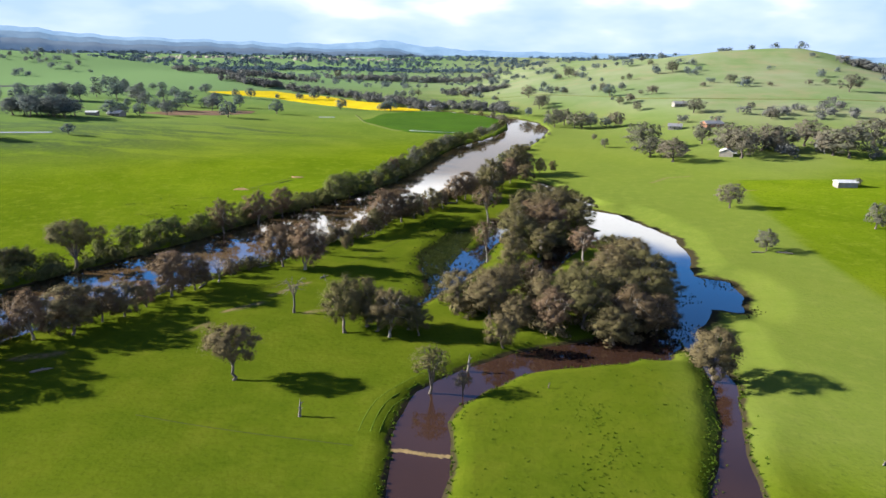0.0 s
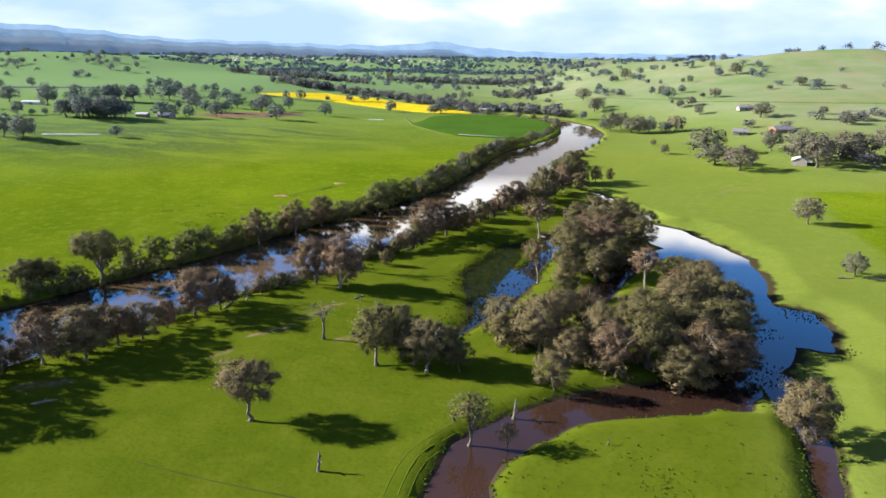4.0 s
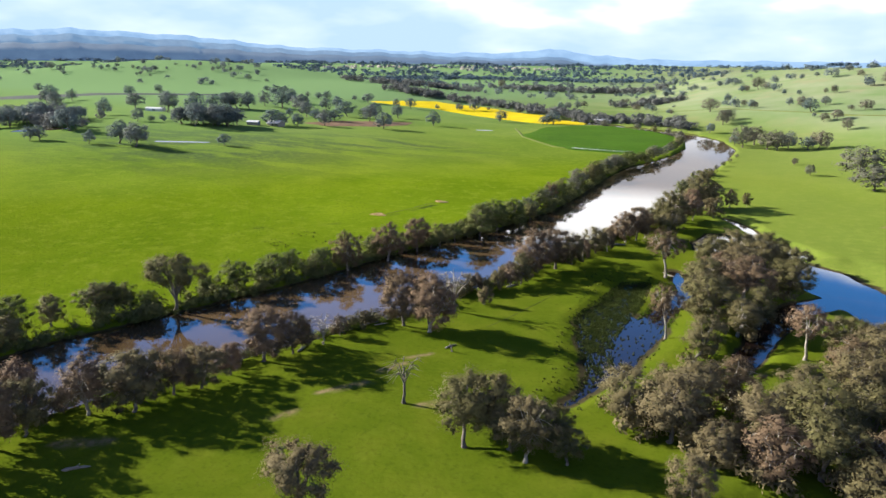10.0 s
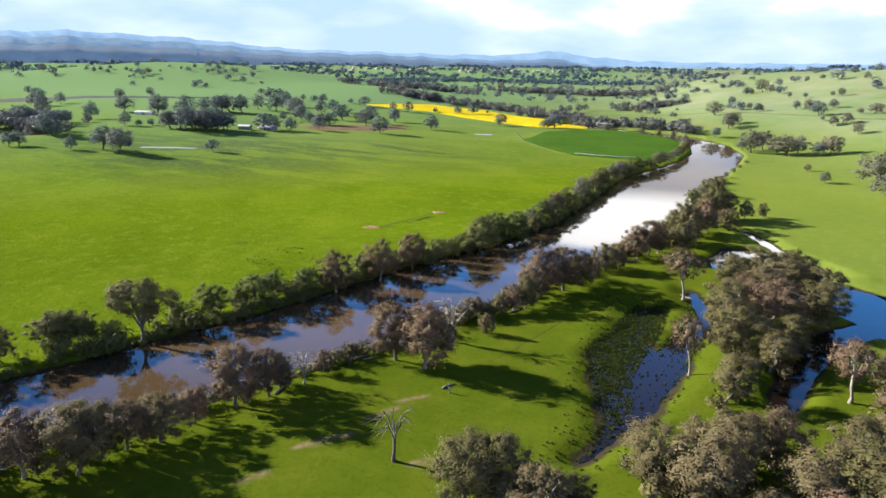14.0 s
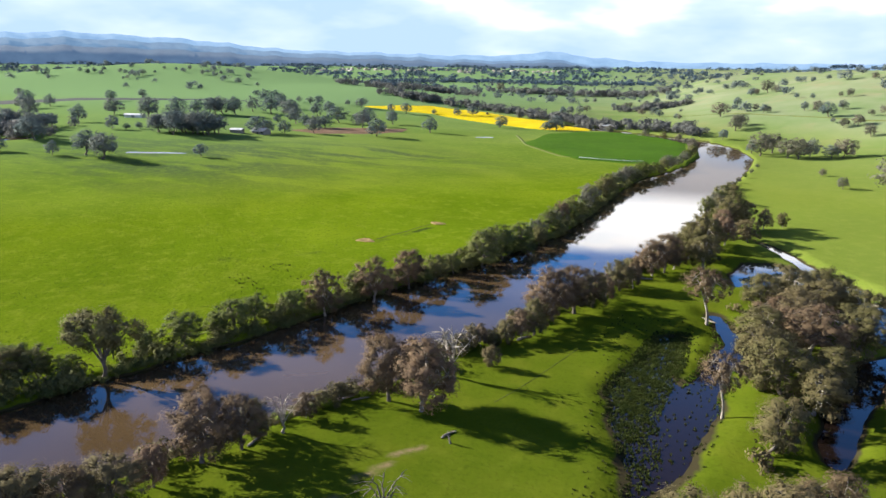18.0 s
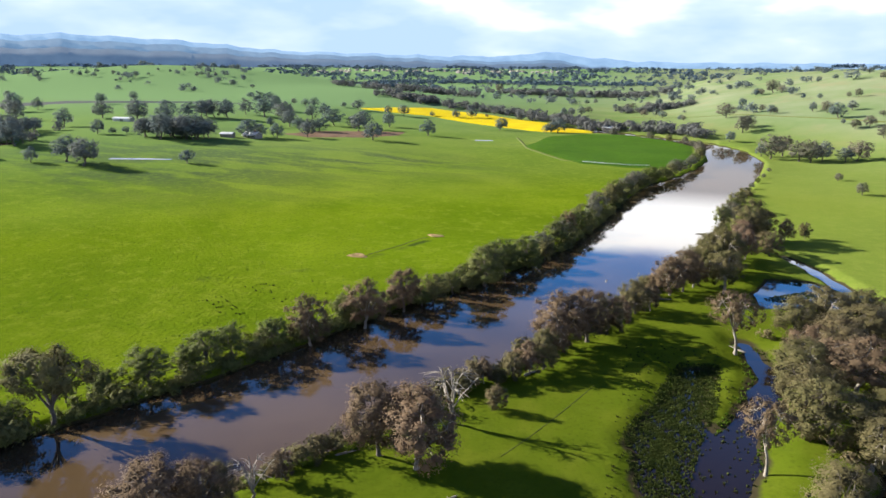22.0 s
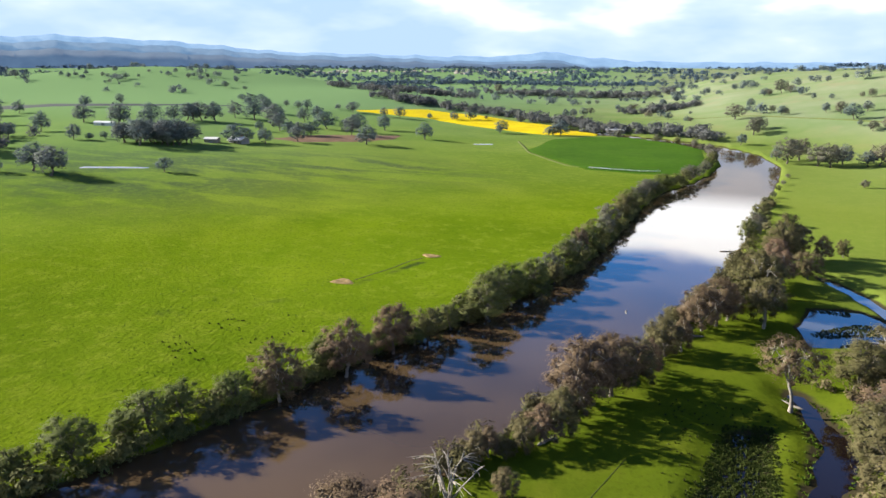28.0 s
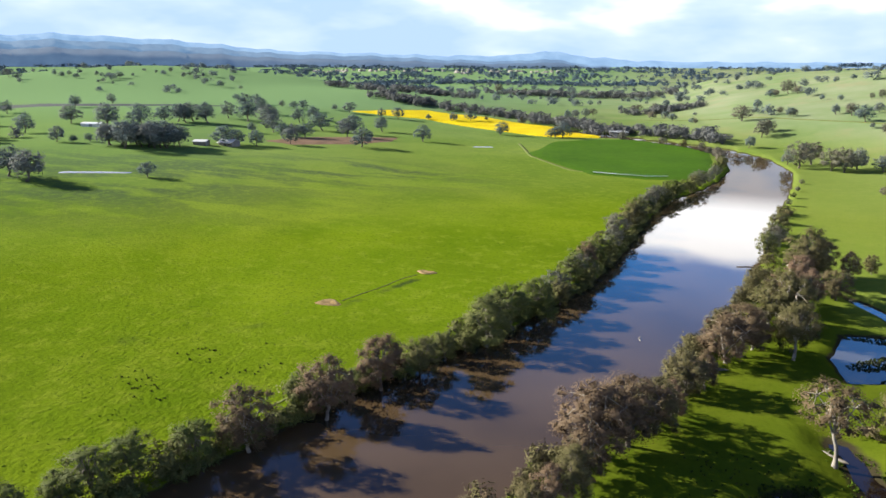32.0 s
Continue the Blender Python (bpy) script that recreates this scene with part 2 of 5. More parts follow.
def water_material(name, dark, light, silt=None, shallows=None):
    m, nt, b = material(name, 0.03)
    co = coords(nt)
    murk = noise_node(nt, 0.018, 4, 0.55, co)
    col = ramp(nt, murk, [(0.35, dark), (0.65, light)])
    # the creeks run muddier than the lagoon, and the pond shows its pale silt
    for bed, y0, y1 in ((silt, 162, 132), (shallows, 293, 301)):
        if bed:
            place = nt.nodes.new("ShaderNodeSeparateXYZ")
            nt.links.new(nt.nodes.new("ShaderNodeNewGeometry").outputs["Position"], place.inputs[0])
            reach = nt.nodes.new("ShaderNodeMapRange")
            reach.inputs["From Min"].default_value, reach.inputs["From Max"].default_value = y0, y1
            nt.links.new(place.outputs["Y"], reach.inputs["Value"])
            col = mixed(nt, reach.outputs[0], col, ramp(nt, murk, [(0.35, bed[0]), (0.65, bed[1])]))
    nt.links.new(col, b.inputs["Base Color"])
    b.inputs["IOR"].default_value, b.inputs["Specular IOR Level"].default_value = 1.333, 0.9
    calm = nt.nodes.new("ShaderNodeMapping")
    calm.inputs["Scale"].default_value = (1.0, 0.6, 1.0)
    nt.links.new(co, calm.inputs[0])
    ripple = mixed(nt, 0.5, noise_node(nt, 0.9, 3, 0.5, calm.outputs[0]), noise_node(nt, 0.12, 3, 0.5, co))
    bumped(nt, b, ripple, 0.04, 0.04)
    return m


# far ranges emit their own colour, with the blue haze put into it
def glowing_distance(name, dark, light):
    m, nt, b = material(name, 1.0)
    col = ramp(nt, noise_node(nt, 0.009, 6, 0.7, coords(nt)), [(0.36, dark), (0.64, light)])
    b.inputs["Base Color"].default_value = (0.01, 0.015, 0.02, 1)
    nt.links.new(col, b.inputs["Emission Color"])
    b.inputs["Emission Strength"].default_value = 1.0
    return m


GRASS = grass_material()
# white reflection of the low sky is put into the puddles' base colour
PUDDLE = plain_material("sky_white_puddle", (0.2106, 0.2106, 0.2025), (0.2916, 0.2997, 0.2997), 0.3, 0.12, 0.1, 0.01, 0.0, 0.6)
WATER = water_material("muddy_river_water", (0.037, 0.0245, 0.0125), (0.064, 0.0430, 0.0230))
STILL_WATER = water_material("dark_still_water", (0.0046, 0.0029, 0.0026), (0.0085, 0.0054, 0.0044), ((0.020, 0.0105, 0.0075), (0.034, 0.0180, 0.0125)), ((0.046, 0.044, 0.040), (0.072, 0.069, 0.063)))
BARK = plain_material("grey_bark", (0.0567, 0.0486, 0.0405), (0.1296, 0.1134, 0.0972), 1.2, 0.9, 0.6, 0.06)
PALE_BARK = plain_material("pale_bark", (0.125, 0.110, 0.092), (0.265, 0.240, 0.205), 0.9, 0.8, 0.4, 0.04)
DEAD_WOOD = plain_material("bleached_dead_wood", (0.0891, 0.07695, 0.0648), (0.1863, 0.1701, 0.1458), 1.5, 0.85, 0.5, 0.04)
LEAF_OLIVE = leaf_material("olive_gum_leaves", (0.050, 0.048, 0.019), (0.097, 0.088, 0.041), (0.106, 0.084, 0.048))
LEAF_BROWN = leaf_material("brown_tinged_gum_leaves", (0.060, 0.045, 0.026), (0.114, 0.084, 0.051), (0.126, 0.085, 0.058))
LEAF_GREEN = leaf_material("green_bank_leaves", (0.044, 0.060, 0.017), (0.094, 0.106, 0.034), (0.106, 0.088, 0.044))
# paddock trees: distance haze is put into the leaf colour as blue-grey
LEAF_HAZED = leaf_material("hazed_far_leaves", (0.066, 0.092, 0.096), (0.112, 0.140, 0.136), (0.120, 0.128, 0.122), 0.3)
# paler and greyer than the near olive leaves
LEAF_PALE_OLIVE = leaf_material("pale_olive_far_leaves", (0.074, 0.078, 0.056), (0.130, 0.130, 0.098), (0.134, 0.116, 0.092), 0.3)
# belts and far forest carry the haze of distance in their leaf blue
LEAF_HAZED_BELT = leaf_material("hazed_river_belt_leaves", (0.054, 0.070, 0.072), (0.098, 0.114, 0.110), (0.104, 0.102, 0.096), 0.2)
LEAF_HAZE_BLUE = leaf_material("haze_blue_far_forest_leaves", (0.038, 0.064, 0.088), (0.064, 0.096, 0.124), (0.056, 0.084, 0.112), 0.1)
LEAF_LIME = leaf_material("lime_green_shrub_leaves", (0.060, 0.095, 0.010), (0.105, 0.140, 0.016), (0.10, 0.115, 0.020), 0.15)
REED = leaf_material("dark_rush_blades", (0.019, 0.030, 0.0065), (0.044, 0.055, 0.014), (0.038, 0.038, 0.0125))
HERB = leaf_material("rank_green_grass_blades", (0.0324, 0.0648, 0.00486), (0.06885, 0.1053, 0.01134), (0.05346, 0.08505, 0.00972))
CANOLA = plain_material("canola_in_flower", (0.324, 0.2511, 0.00162), (0.4212, 0.3402, 0.00405), 0.05, 0.9, 0.6, 0.3, 0.0, 0.03)
CROP = plain_material("dense_green_crop", (0.02754, 0.06642, 0.00324), (0.03726, 0.08424, 0.00486), 0.03, 0.95, 0.5, 0.2, 0.0, 0.02)
EARTH = plain_material("bare_brown_earth", (0.08505, 0.05346, 0.03402), (0.1417, 0.09315, 0.06156), 0.15, 0.95, 0.5, 0.1, 0.0, 0.03)
SAND = plain_material("pale_dry_soil", (0.1296, 0.09558, 0.04455), (0.1944, 0.1458, 0.07452), 0.3, 0.95, 0.4, 0.05, 0.0, 0.03)
OCHRE = plain_material("thrown_up_ochre_soil", (0.150, 0.105, 0.046), (0.235, 0.165, 0.080), 0.6, 0.95, 0.5, 0.06, 0.0, 0.03)
WORN = plain_material("worn_pale_grass", (0.06885, 0.09315, 0.01944), (0.1134, 0.1215, 0.04455), 0.2, 0.95, 0.4, 0.05, 0.0, 0.03)
ROAD = plain_material("weathered_asphalt", (0.02106, 0.02349, 0.02916), (0.03645, 0.03888, 0.04536), 0.2, 0.9, 0.3, 0.03, 0.0, 0.05)
ROOF_WHITE = plain_material("white_sheet_roof", (0.36, 0.37, 0.38), (0.50, 0.51, 0.52), 0.5, 0.5, 0.2, 0.02, 0.1, 0.3)
ROOF_GREY = plain_material("grey_sheet_roof", (0.1296, 0.1337, 0.1458), (0.2106, 0.2147, 0.2268), 0.5, 0.5, 0.2, 0.02, 0.2, 0.4)
WALL_PALE = plain_material("pale_painted_wall", (0.162, 0.1539, 0.1377), (0.243, 0.2268, 0.2025), 0.6, 0.8, 0.2, 0.02)
WALL_BRICK = plain_material("red_brick_wall", (0.2025, 0.0972, 0.0648), (0.2916, 0.1539, 0.1053), 0.8, 0.9, 0.3, 0.02)
DARK_GLASS = plain_material("dark_window_glass", (0.0162, 0.02025, 0.0243), (0.0324, 0.03645, 0.0405), 0.5, 0.08, 0.0, 0.0, 0.0, 0.5)
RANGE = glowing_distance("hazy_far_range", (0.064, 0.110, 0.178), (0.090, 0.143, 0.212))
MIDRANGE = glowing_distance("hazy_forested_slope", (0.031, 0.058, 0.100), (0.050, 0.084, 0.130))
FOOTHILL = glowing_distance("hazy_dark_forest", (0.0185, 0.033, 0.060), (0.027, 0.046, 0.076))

# ---- the shape of the land ----
WATER_LEVEL = -1.0
HILLS = [(-400, 450, 230, 210, 13.6), (-560, 740, 220, 200, 16.4), (-620, 1020, 300, 230, 6.4), (-980, 1250, 420, 330, 57.4), (-380, 1060, 160, 160, 13.4), (369, 1150, 306, 523, 58.3), (416, 1076, 207, 71, 16.1), (459, 1045, 70, 158, 9.3), (230, 1330, 230, 220, 8.8), (180, 1650, 260, 220, 33.7), (-100, 880, 160, 160, -0.9), (480, 2350, 210, 150, 56)]
RIVER = [(-270, -230, 18), (-190, -10, 18), (-150, 80, 18), (-123, 147, 18), (-104.2, 177.2, 20.2), (-85.2, 210.8, 21.7), (-67, 253.8, 22.8), (-46.2, 296.2, 22), (-31, 337, 21),
         (-20.2, 385, 22.8), (-10.5, 440, 25.5), (-3.2, 480, 25.8), (1, 500, 25), (11.5, 530, 21.5), (22, 570, 19.5), (32, 625, 18.5), (28, 690, 16), (8, 735, 15), (-40, 775, 14), (-120, 835, 14)]
CREEK = [(-30, -230, 6), (-22, -120, 6), (-10, -30, 6), (-7, 40, 5.5), (-7.5, 80, 4.8), (-7.3, 92.5, 5), (-8.5, 103, 5), (-6.3, 112.5, 5), (0.2, 120.7, 5), (8, 128.7, 5), (20, 135.3, 5.5), (32, 139.5, 7.0), (42, 147, 8)]
SIDE_CREEK = [(60, -230, 5), (46, -120, 5), (40, -20, 4.5), (42, 50, 4), (44, 85, 3.6), (48, 100, 2.3), (51, 111, 1.8), (54, 125, 2.6), (54, 140, 2.5), (54, 152, 4)]
INLET = [(4, 266, 1.6), (6, 256, 2.6), (8, 247, 3.2), (4, 235, 2.6), (0, 222, 3.2), (-4, 209, 4.2)]
DRAIN = [(47, 303, 3), (37.6, 325.6, 2.6), (32, 345, 1.6), (26, 359, 1.2)]
GROVE_CHANNEL = [(48, 252, 4), (36, 240, 4), (27, 222, 4), (22, 204, 3.2), (20, 196, 1.5)]
LAGOON = [(46, 296), (57, 286), (66.6, 262), (72.7, 246), (72, 223), (67, 200), (77, 196), (76.3, 181), (72.5, 169), (64.4, 172), (60, 159), (50, 149),
          (45.7, 136), (40.5, 135), (30, 150), (40, 166), (48, 188), (54, 205), (56, 232), (50, 247), (42, 263), (40, 290)]
POND = [(10.8, 310), (17, 327), (30, 329), (38, 312), (44, 300), (25, 301), (12, 297)]
MARSH = [(-12, 249), (-2.5, 251), (-4, 228), (-4.5, 219), (1.5, 212), (0.5, 202), (-2.5, 193), (-6, 184), (-10.5, 174), (-17, 163.5), (-15, 180), (-17, 191), (-20, 204), (-21.5, 214), (-16.5, 232)]
RUSHES = [(-12, 249), (-2.5, 251), (-4, 230), (-8.5, 213), (-10, 200), (-9, 186), (-11, 175), (-17, 163.5), (-15, 180), (-18, 191), (-21, 204), (-22, 214), (-16.5, 232)]


def smooth(a, b, v):
    t = np.clip((v - a) / (b - a), 0, 1)
    return t * t * (3 - 2 * t)


def open_land(x, y):
    z = 40 * smooth(1800, 4800, np.hypot(x, y))
    east = smooth(20, 190, x - np.interp(y, [p[1] for p in RIVER], [p[0] for p in RIVER]))
    for cx, cy, sx, sy, h in HILLS:
        z = z + h * np.exp(-((x - cx) / sx) ** 2 - ((y - cy) / sy) ** 2) * (east if cx > 0 else 1)
    swell = np.sin(x / 23 + 1.3 * np.sin(y / 31)) + np.sin(y / 19 + 1.1 * np.sin(x / 27 + 1)) + 0.6 * np.sin(x / 9.5 + y / 11)
    far = smooth(300, 900, np.hypot(x, y - 100))
    roll = np.sin(x / 120 + np.sin(y / 170)) * np.sin(y / 150 + 0.7 * np.sin(x / 90))
    return z + 0.21 * swell + 2.0 * far * roll


def from_course(x, y, course):
    """How far places lie outside a stream of varying half width."""
    best = np.full(np.shape(x), 1e9)
    for (ax, ay, aw), (bx, by, bw) in zip(course, course[1:]):
        dx, dy = bx - ax, by - ay
        t = np.clip(((x - ax) * dx + (y - ay) * dy) / (dx * dx + dy * dy), 0, 1)
        best = np.minimum(best, np.hypot(x - ax - t * dx, y - ay - t * dy) - (aw + t * (bw - aw)))
    return best


def from_shape(x, y, shape):
    """How far places lie outside a closed outline; negative inside."""
    best, inside = np.full(np.shape(x), 1e9), np.zeros(np.shape(x), bool)
    for (ax, ay), (bx, by) in zip(shape, shape[1:] + shape[:1]):
        dx, dy = bx - ax, by - ay
        t = np.clip(((x - ax) * dx + (y - ay) * dy) / (dx * dx + dy * dy), 0, 1)
        best = np.minimum(best, np.hypot(x - ax - t * dx, y - ay - t * dy))
        crosses = (ay > y) != (by > y)
        inside ^= crosses & (x < ax + (y - ay) * dx / (dy if dy else 1e-9))
    return np.where(inside, -best, best)


def land(x, y):
    """The height of the ground."""
    x, y = np.asarray(x, float), np.asarray(y, float)
    z = open_land(x, y)
    ragged = 0.5 * np.sin(x / 1.9 + 2 * np.sin(y / 3.1)) + 0.5 * np.sin(y / 2.3 + 2 * np.sin(x / 4.1)) + 0.7 * np.sin(x / 7 + y / 5)
    river = from_course(x, y, RIVER) + 0.5 * ragged
    west = x < np.interp(y, [p[1] for p in RIVER], [p[0] for p in RIVER])
    z = np.minimum(z, WATER_LEVEL + np.maximum(np.where(river < 0, 0.4, np.where(west, 1.3, 0.6)) * river, -3))
    still = np.minimum(from_course(x, y, CREEK), from_course(x, y, SIDE_CREEK))
    still = np.minimum(still, np.minimum(from_course(x, y, DRAIN), from_course(x, y, GROVE_CHANNEL)))
    still = np.minimum(still, np.minimum(from_shape(x, y, LAGOON), from_shape(x, y, POND))) + 0.45 * ragged
    z = np.minimum(z, WATER_LEVEL + np.maximum(np.where(still < 0, 0.4, 0.42 - 0.27 * smooth(50, 64, x)) * still, -2))
    wet = np.minimum(from_course(x, y, INLET), from_shape(x, y, MARSH) + 0.4 + 2.6 * smooth(212, 222, y)) + 0.8 * ragged
    z = np.minimum(z, WATER_LEVEL + np.maximum(np.where(wet < 0, 0.12, 0.25) * wet, -0.5))
    return z


def land_at(x, y):
    return float(land(np.array([x]), np.array([y]))[0])


# ---- building helpers ----
def mesh_of(name, verts, faces, mat, smooth_shaded=False):
    """A mesh from arrays; faces have three or four corners each."""
    verts, faces = np.asarray(verts, np.float32), np.asarray(faces, np.int32)
    me = bpy.data.meshes.new(name)
    k = faces.shape[1]
    me.vertices.add(len(verts))
    me.vertices.foreach_set("co", verts.ravel())
    me.loops.add(faces.size)
    me.loops.foreach_set("vertex_index", faces.ravel())
    me.polygons.add(len(faces))
    me.polygons.foreach_set("loop_start", np.arange(0, faces.size, k, dtype=np.int32))
    me.polygons.foreach_set("loop_total", np.full(len(faces), k, np.int32))
    if smooth_shaded:
        me.polygons.foreach_set("use_smooth", np.ones(len(faces), bool))
    me.materials.append(mat)
    me.update(calc_edges=True)
    return me


def part(name, bm, mat, parent, label=""):
    me = bpy.data.meshes.new(name)
    bm.to_mesh(me)
    bm.free()
    me.materials.append(mat)
    ob = new(name, me)
    ob.parent = parent
    return tagged(ob, label)


def array_part(name, verts, faces, mat, parent, label="", smooth_shaded=False):
    ob = new(name, mesh_of(name, verts, faces, mat, smooth_shaded))
    ob.parent = parent
    return tagged(ob, label)


def grid_faces(nu, nv):
    i = (np.arange(nu - 1)[:, None] * nv + np.arange(nv - 1)[None, :]).ravel()
    return np.stack([i, i + nv, i + nv + 1, i + 1], 1)


def joined(pieces):
    verts, faces, base = [], [], 0
    for v, f in pieces:
        verts.append(v)
        faces.append(f + base)
        base += len(v)
    return np.concatenate(verts), np.concatenate(faces)


def grown(pieces):
    """Wood that grows from its first piece: each further piece is tied to it at its root."""
    verts, faces = joined(pieces)
    start, ties = len(pieces[0][0]), []
    for v, _ in pieces[1:]:
        near = int(np.argmin(((pieces[0][0] - v[0]) ** 2).sum(1)))
        ties.append([near, near + 1 if near + 1 < len(pieces[0][0]) else near - 1, start + 1, start])
        start += len(v)
    return (verts, np.concatenate([faces, np.array(ties, int)])) if ties else (verts, faces)


def tube(points, radii, sides=6):
    pts, rad = np.asarray(points, float), np.asarray(radii, float)
    way = np.gradient(pts, axis=0)
    way /= np.linalg.norm(way, axis=1)[:, None] + 1e-9
    ref = np.where(np.abs(way[:, 2:3]) > 0.9, np.array([[1.0, 0, 0]]), np.array([[0, 0, 1.0]]))
    a = np.cross(way, ref)
    a /= np.linalg.norm(a, axis=1)[:, None] + 1e-9
    b = np.cross(way, a)
    ang = np.linspace(0, 2 * np.pi, sides, endpoint=False)
    ring = np.cos(ang)[None, :, None] * a[:, None] + np.sin(ang)[None, :, None] * b[:, None]
    verts = (pts[:, None] + rad[:, None, None] * ring).reshape(-1, 3)
    n = len(pts)
    i, j = np.meshgrid(np.arange(n - 1), np.arange(sides), indexing="ij")
    faces = np.stack([i * sides + j, i * sides + (j + 1) % sides, (i + 1) * sides + (j + 1) % sides, (i + 1) * sides + j], -1).reshape(-1, 4)
    return verts, faces


def leaf_sprays(rng, centres, radii, count, size, flat=0.8, core=0.17):
    """Small leaf sprays on the outside of rounded clumps, with coarse inner foliage that holds back the light."""
    centres, radii = np.asarray(centres, float), np.asarray(radii, float)
    which = rng.choice(len(centres), count, p=radii**2 / (radii**2).sum())
    d = rng.normal(size=(count, 3)) + np.array([0, 0, 0.22])
    d /= np.linalg.norm(d, axis=1)[:, None]
    inner = rng.random(count) < core
    lumps = 1 + 0.16 * np.sin(3.1 * d[:, 0] + which) * np.sin(3.7 * d[:, 1] + 1.7 * which) + 0.10 * np.sin(7 * d[:, 2] + 2.3 * which)
    deep = radii[which] * np.where(inner, 0.05 + 0.5 * rng.random(count), (0.52 + 0.60 * rng.random(count)) * lumps)
    pos = centres[which] + d * deep[:, None] * np.array([1, 1, flat])
    mid = centres.mean(0) - np.array([0, 0, 0.15 * (np.ptp(centres[:, 2]) + 0.1)])
    whole = (pos - mid) / (np.linalg.norm(pos - mid, axis=1)[:, None] + 1e-9)
    normal = d * 0.7 + whole * 0.7 + 0.32 * rng.normal(size=(count, 3)) + np.array([0, 0, 0.2])
    normal /= np.linalg.norm(normal, axis=1)[:, None]
    side = np.cross(normal, rng.normal(size=(count, 3)))
    side /= np.linalg.norm(side, axis=1)[:, None] + 1e-9
    up = np.cross(normal, side)
    s = size * np.where(inner, 2.4, 0.55 + 0.75 * rng.random(count))[:, None]
    long, wide = side * s, up * s * 0.55
    verts = np.stack([pos - long * 0.9 - wide * 0.5, pos + long, pos - long * 0.3 + wide * 1.1], 1).reshape(-1, 3)
    faces = np.arange(count * 3).reshape(-1, 3)
    soft = d * 0.62 + whole * 0.95 + 0.22 * normal
    soft /= np.linalg.norm(soft, axis=1)[:, None]
    return verts, faces, np.repeat(soft, 3, axis=0)


def gum_shape(rng, h, fork, spread, limbs, fine=True, low=0.3):
    """Trunk, limbs and foliage clumps of a gum tree of height h, whose crown starts at a share low of its height."""
    lean = rng.normal(0, 0.04, 2)
    steps = np.linspace(0, 1, 6)
    trunk_pts = np.stack([lean[0] * h * steps**1.4 + 0.1 * rng.normal(size=6), lean[1] * h * steps**1.4 + 0.1 * rng.normal(size=6), fork * h * steps], 1)
    trunk_pts[0, :2] = 0
    r0 = 0.021 * h
    trunk = tube(trunk_pts, r0 * np.array([1.7, 1.1, 0.95, 0.9, 0.85, 0.78]), 8)
    # clumps on a lobed dome, with some inside it
    n = 9 * limbs
    k = np.arange(n) + 0.5
    up = 1 - 1.75 * k / n + rng.normal(0, 0.06, n)
    up = np.clip(up, -0.85, 1)
    az = k * 2.39996 + rng.normal(0, 0.25, n)
    a, b = rng.uniform(0, 6.28, 2)
    lobes = 1 + 0.20 * np.sin(2 * az + a) + 0.16 * np.sin(3 * az + b + 2 * up) + rng.normal(0, 0.07, n)
    deep = np.where(rng.random(n) < 0.14, rng.uniform(0.25, 0.6, n), rng.uniform(0.72, 0.98, n))
    side = np.sqrt(np.maximum(1 - up**2, 0.02)) * lobes * deep
    mid, half = (low + 0.92) * h / 2, (0.92 - low) * h / 2
    wide = 0.33 * h * spread**0.6
    tips = np.stack([np.cos(az) * side * wide + trunk_pts[-1, 0], np.sin(az) * side * wide + trunk_pts[-1, 1], mid + half * up * deep * (0.9 + 0.1 * lobes)], 1)
    sizes = h * rng.uniform(0.062, 0.112, n)
    # limbs reach for the clumps round them
    turn = rng.uniform(0, 6.28)
    home = (np.floor(((az + turn) % (2 * np.pi)) / (2 * np.pi) * limbs)).astype(int) % limbs
    boughs = []
    for m in range(limbs):
        mine = tips[home == m]
        if not len(mine):
            continue
        start = trunk_pts[-1 - (m % 2)]
        end = mine[np.argmax(mine[:, 2] + 0.5 * np.hypot(mine[:, 0], mine[:, 1]))]
        u = np.linspace(0, 1, 6)[:, None]
        path = start + (end - start) * u + np.array([0, 0, 0.05 * h]) * np.sin(np.pi * u) + 0.014 * h * rng.normal(size=(6, 3)) * u
        wood = [tube(path, r0 * 0.62 * np.array([1, 0.82, 0.66, 0.5, 0.34, 0.15]), 5)]
        if fine:
            for tip in mine:
                base = path[1 + np.argmin(((path[1:5] - tip) ** 2).sum(1))]
                wood.append(tube([base, (base + tip) / 2 + np.array([0, 0, 0.02 * h]), tip], r0 * np.array([0.30, 0.2, 0.07]), 3))
        boughs.append(grown(wood))
    return trunk, boughs, tips, sizes


def gum_tree(name, seed, h=12.0, fork=0.32, spread=1.0, limbs=6, leaves=7400, size=0.175, leaf=LEAF_OLIVE, bark=BARK, fine=True, low=0.36, flat=0.9, puff=1.0, core=0.17):
    rng = np.random.default_rng(seed)
    trunk, boughs, tips, sizes = gum_shape(rng, h, fork, spread, limbs, fine, low)
    sizes = sizes * puff
    ob = new(name)
    if fine:
        array_part("trunk", *trunk, bark, ob, smooth_shaded=True)
        for bough in boughs:
            array_part("limb", *bough, bark, ob, smooth_shaded=True)
    else:
        array_part("trunk", *grown([trunk] + boughs), bark, ob, smooth_shaded=True)
    verts, faces, soft = leaf_sprays(rng, tips, sizes, leaves, size, flat, core)
    crown = array_part("crown", verts, faces, leaf, ob, smooth_shaded=True)
    crown.data.normals_split_custom_set(soft.tolist())
    ob["tall"] = float(verts[:, 2].max())
    ob["broad"] = 2.0 * float(np.percentile(np.hypot(verts[:, 0], verts[:, 1]), 96))
    return ob


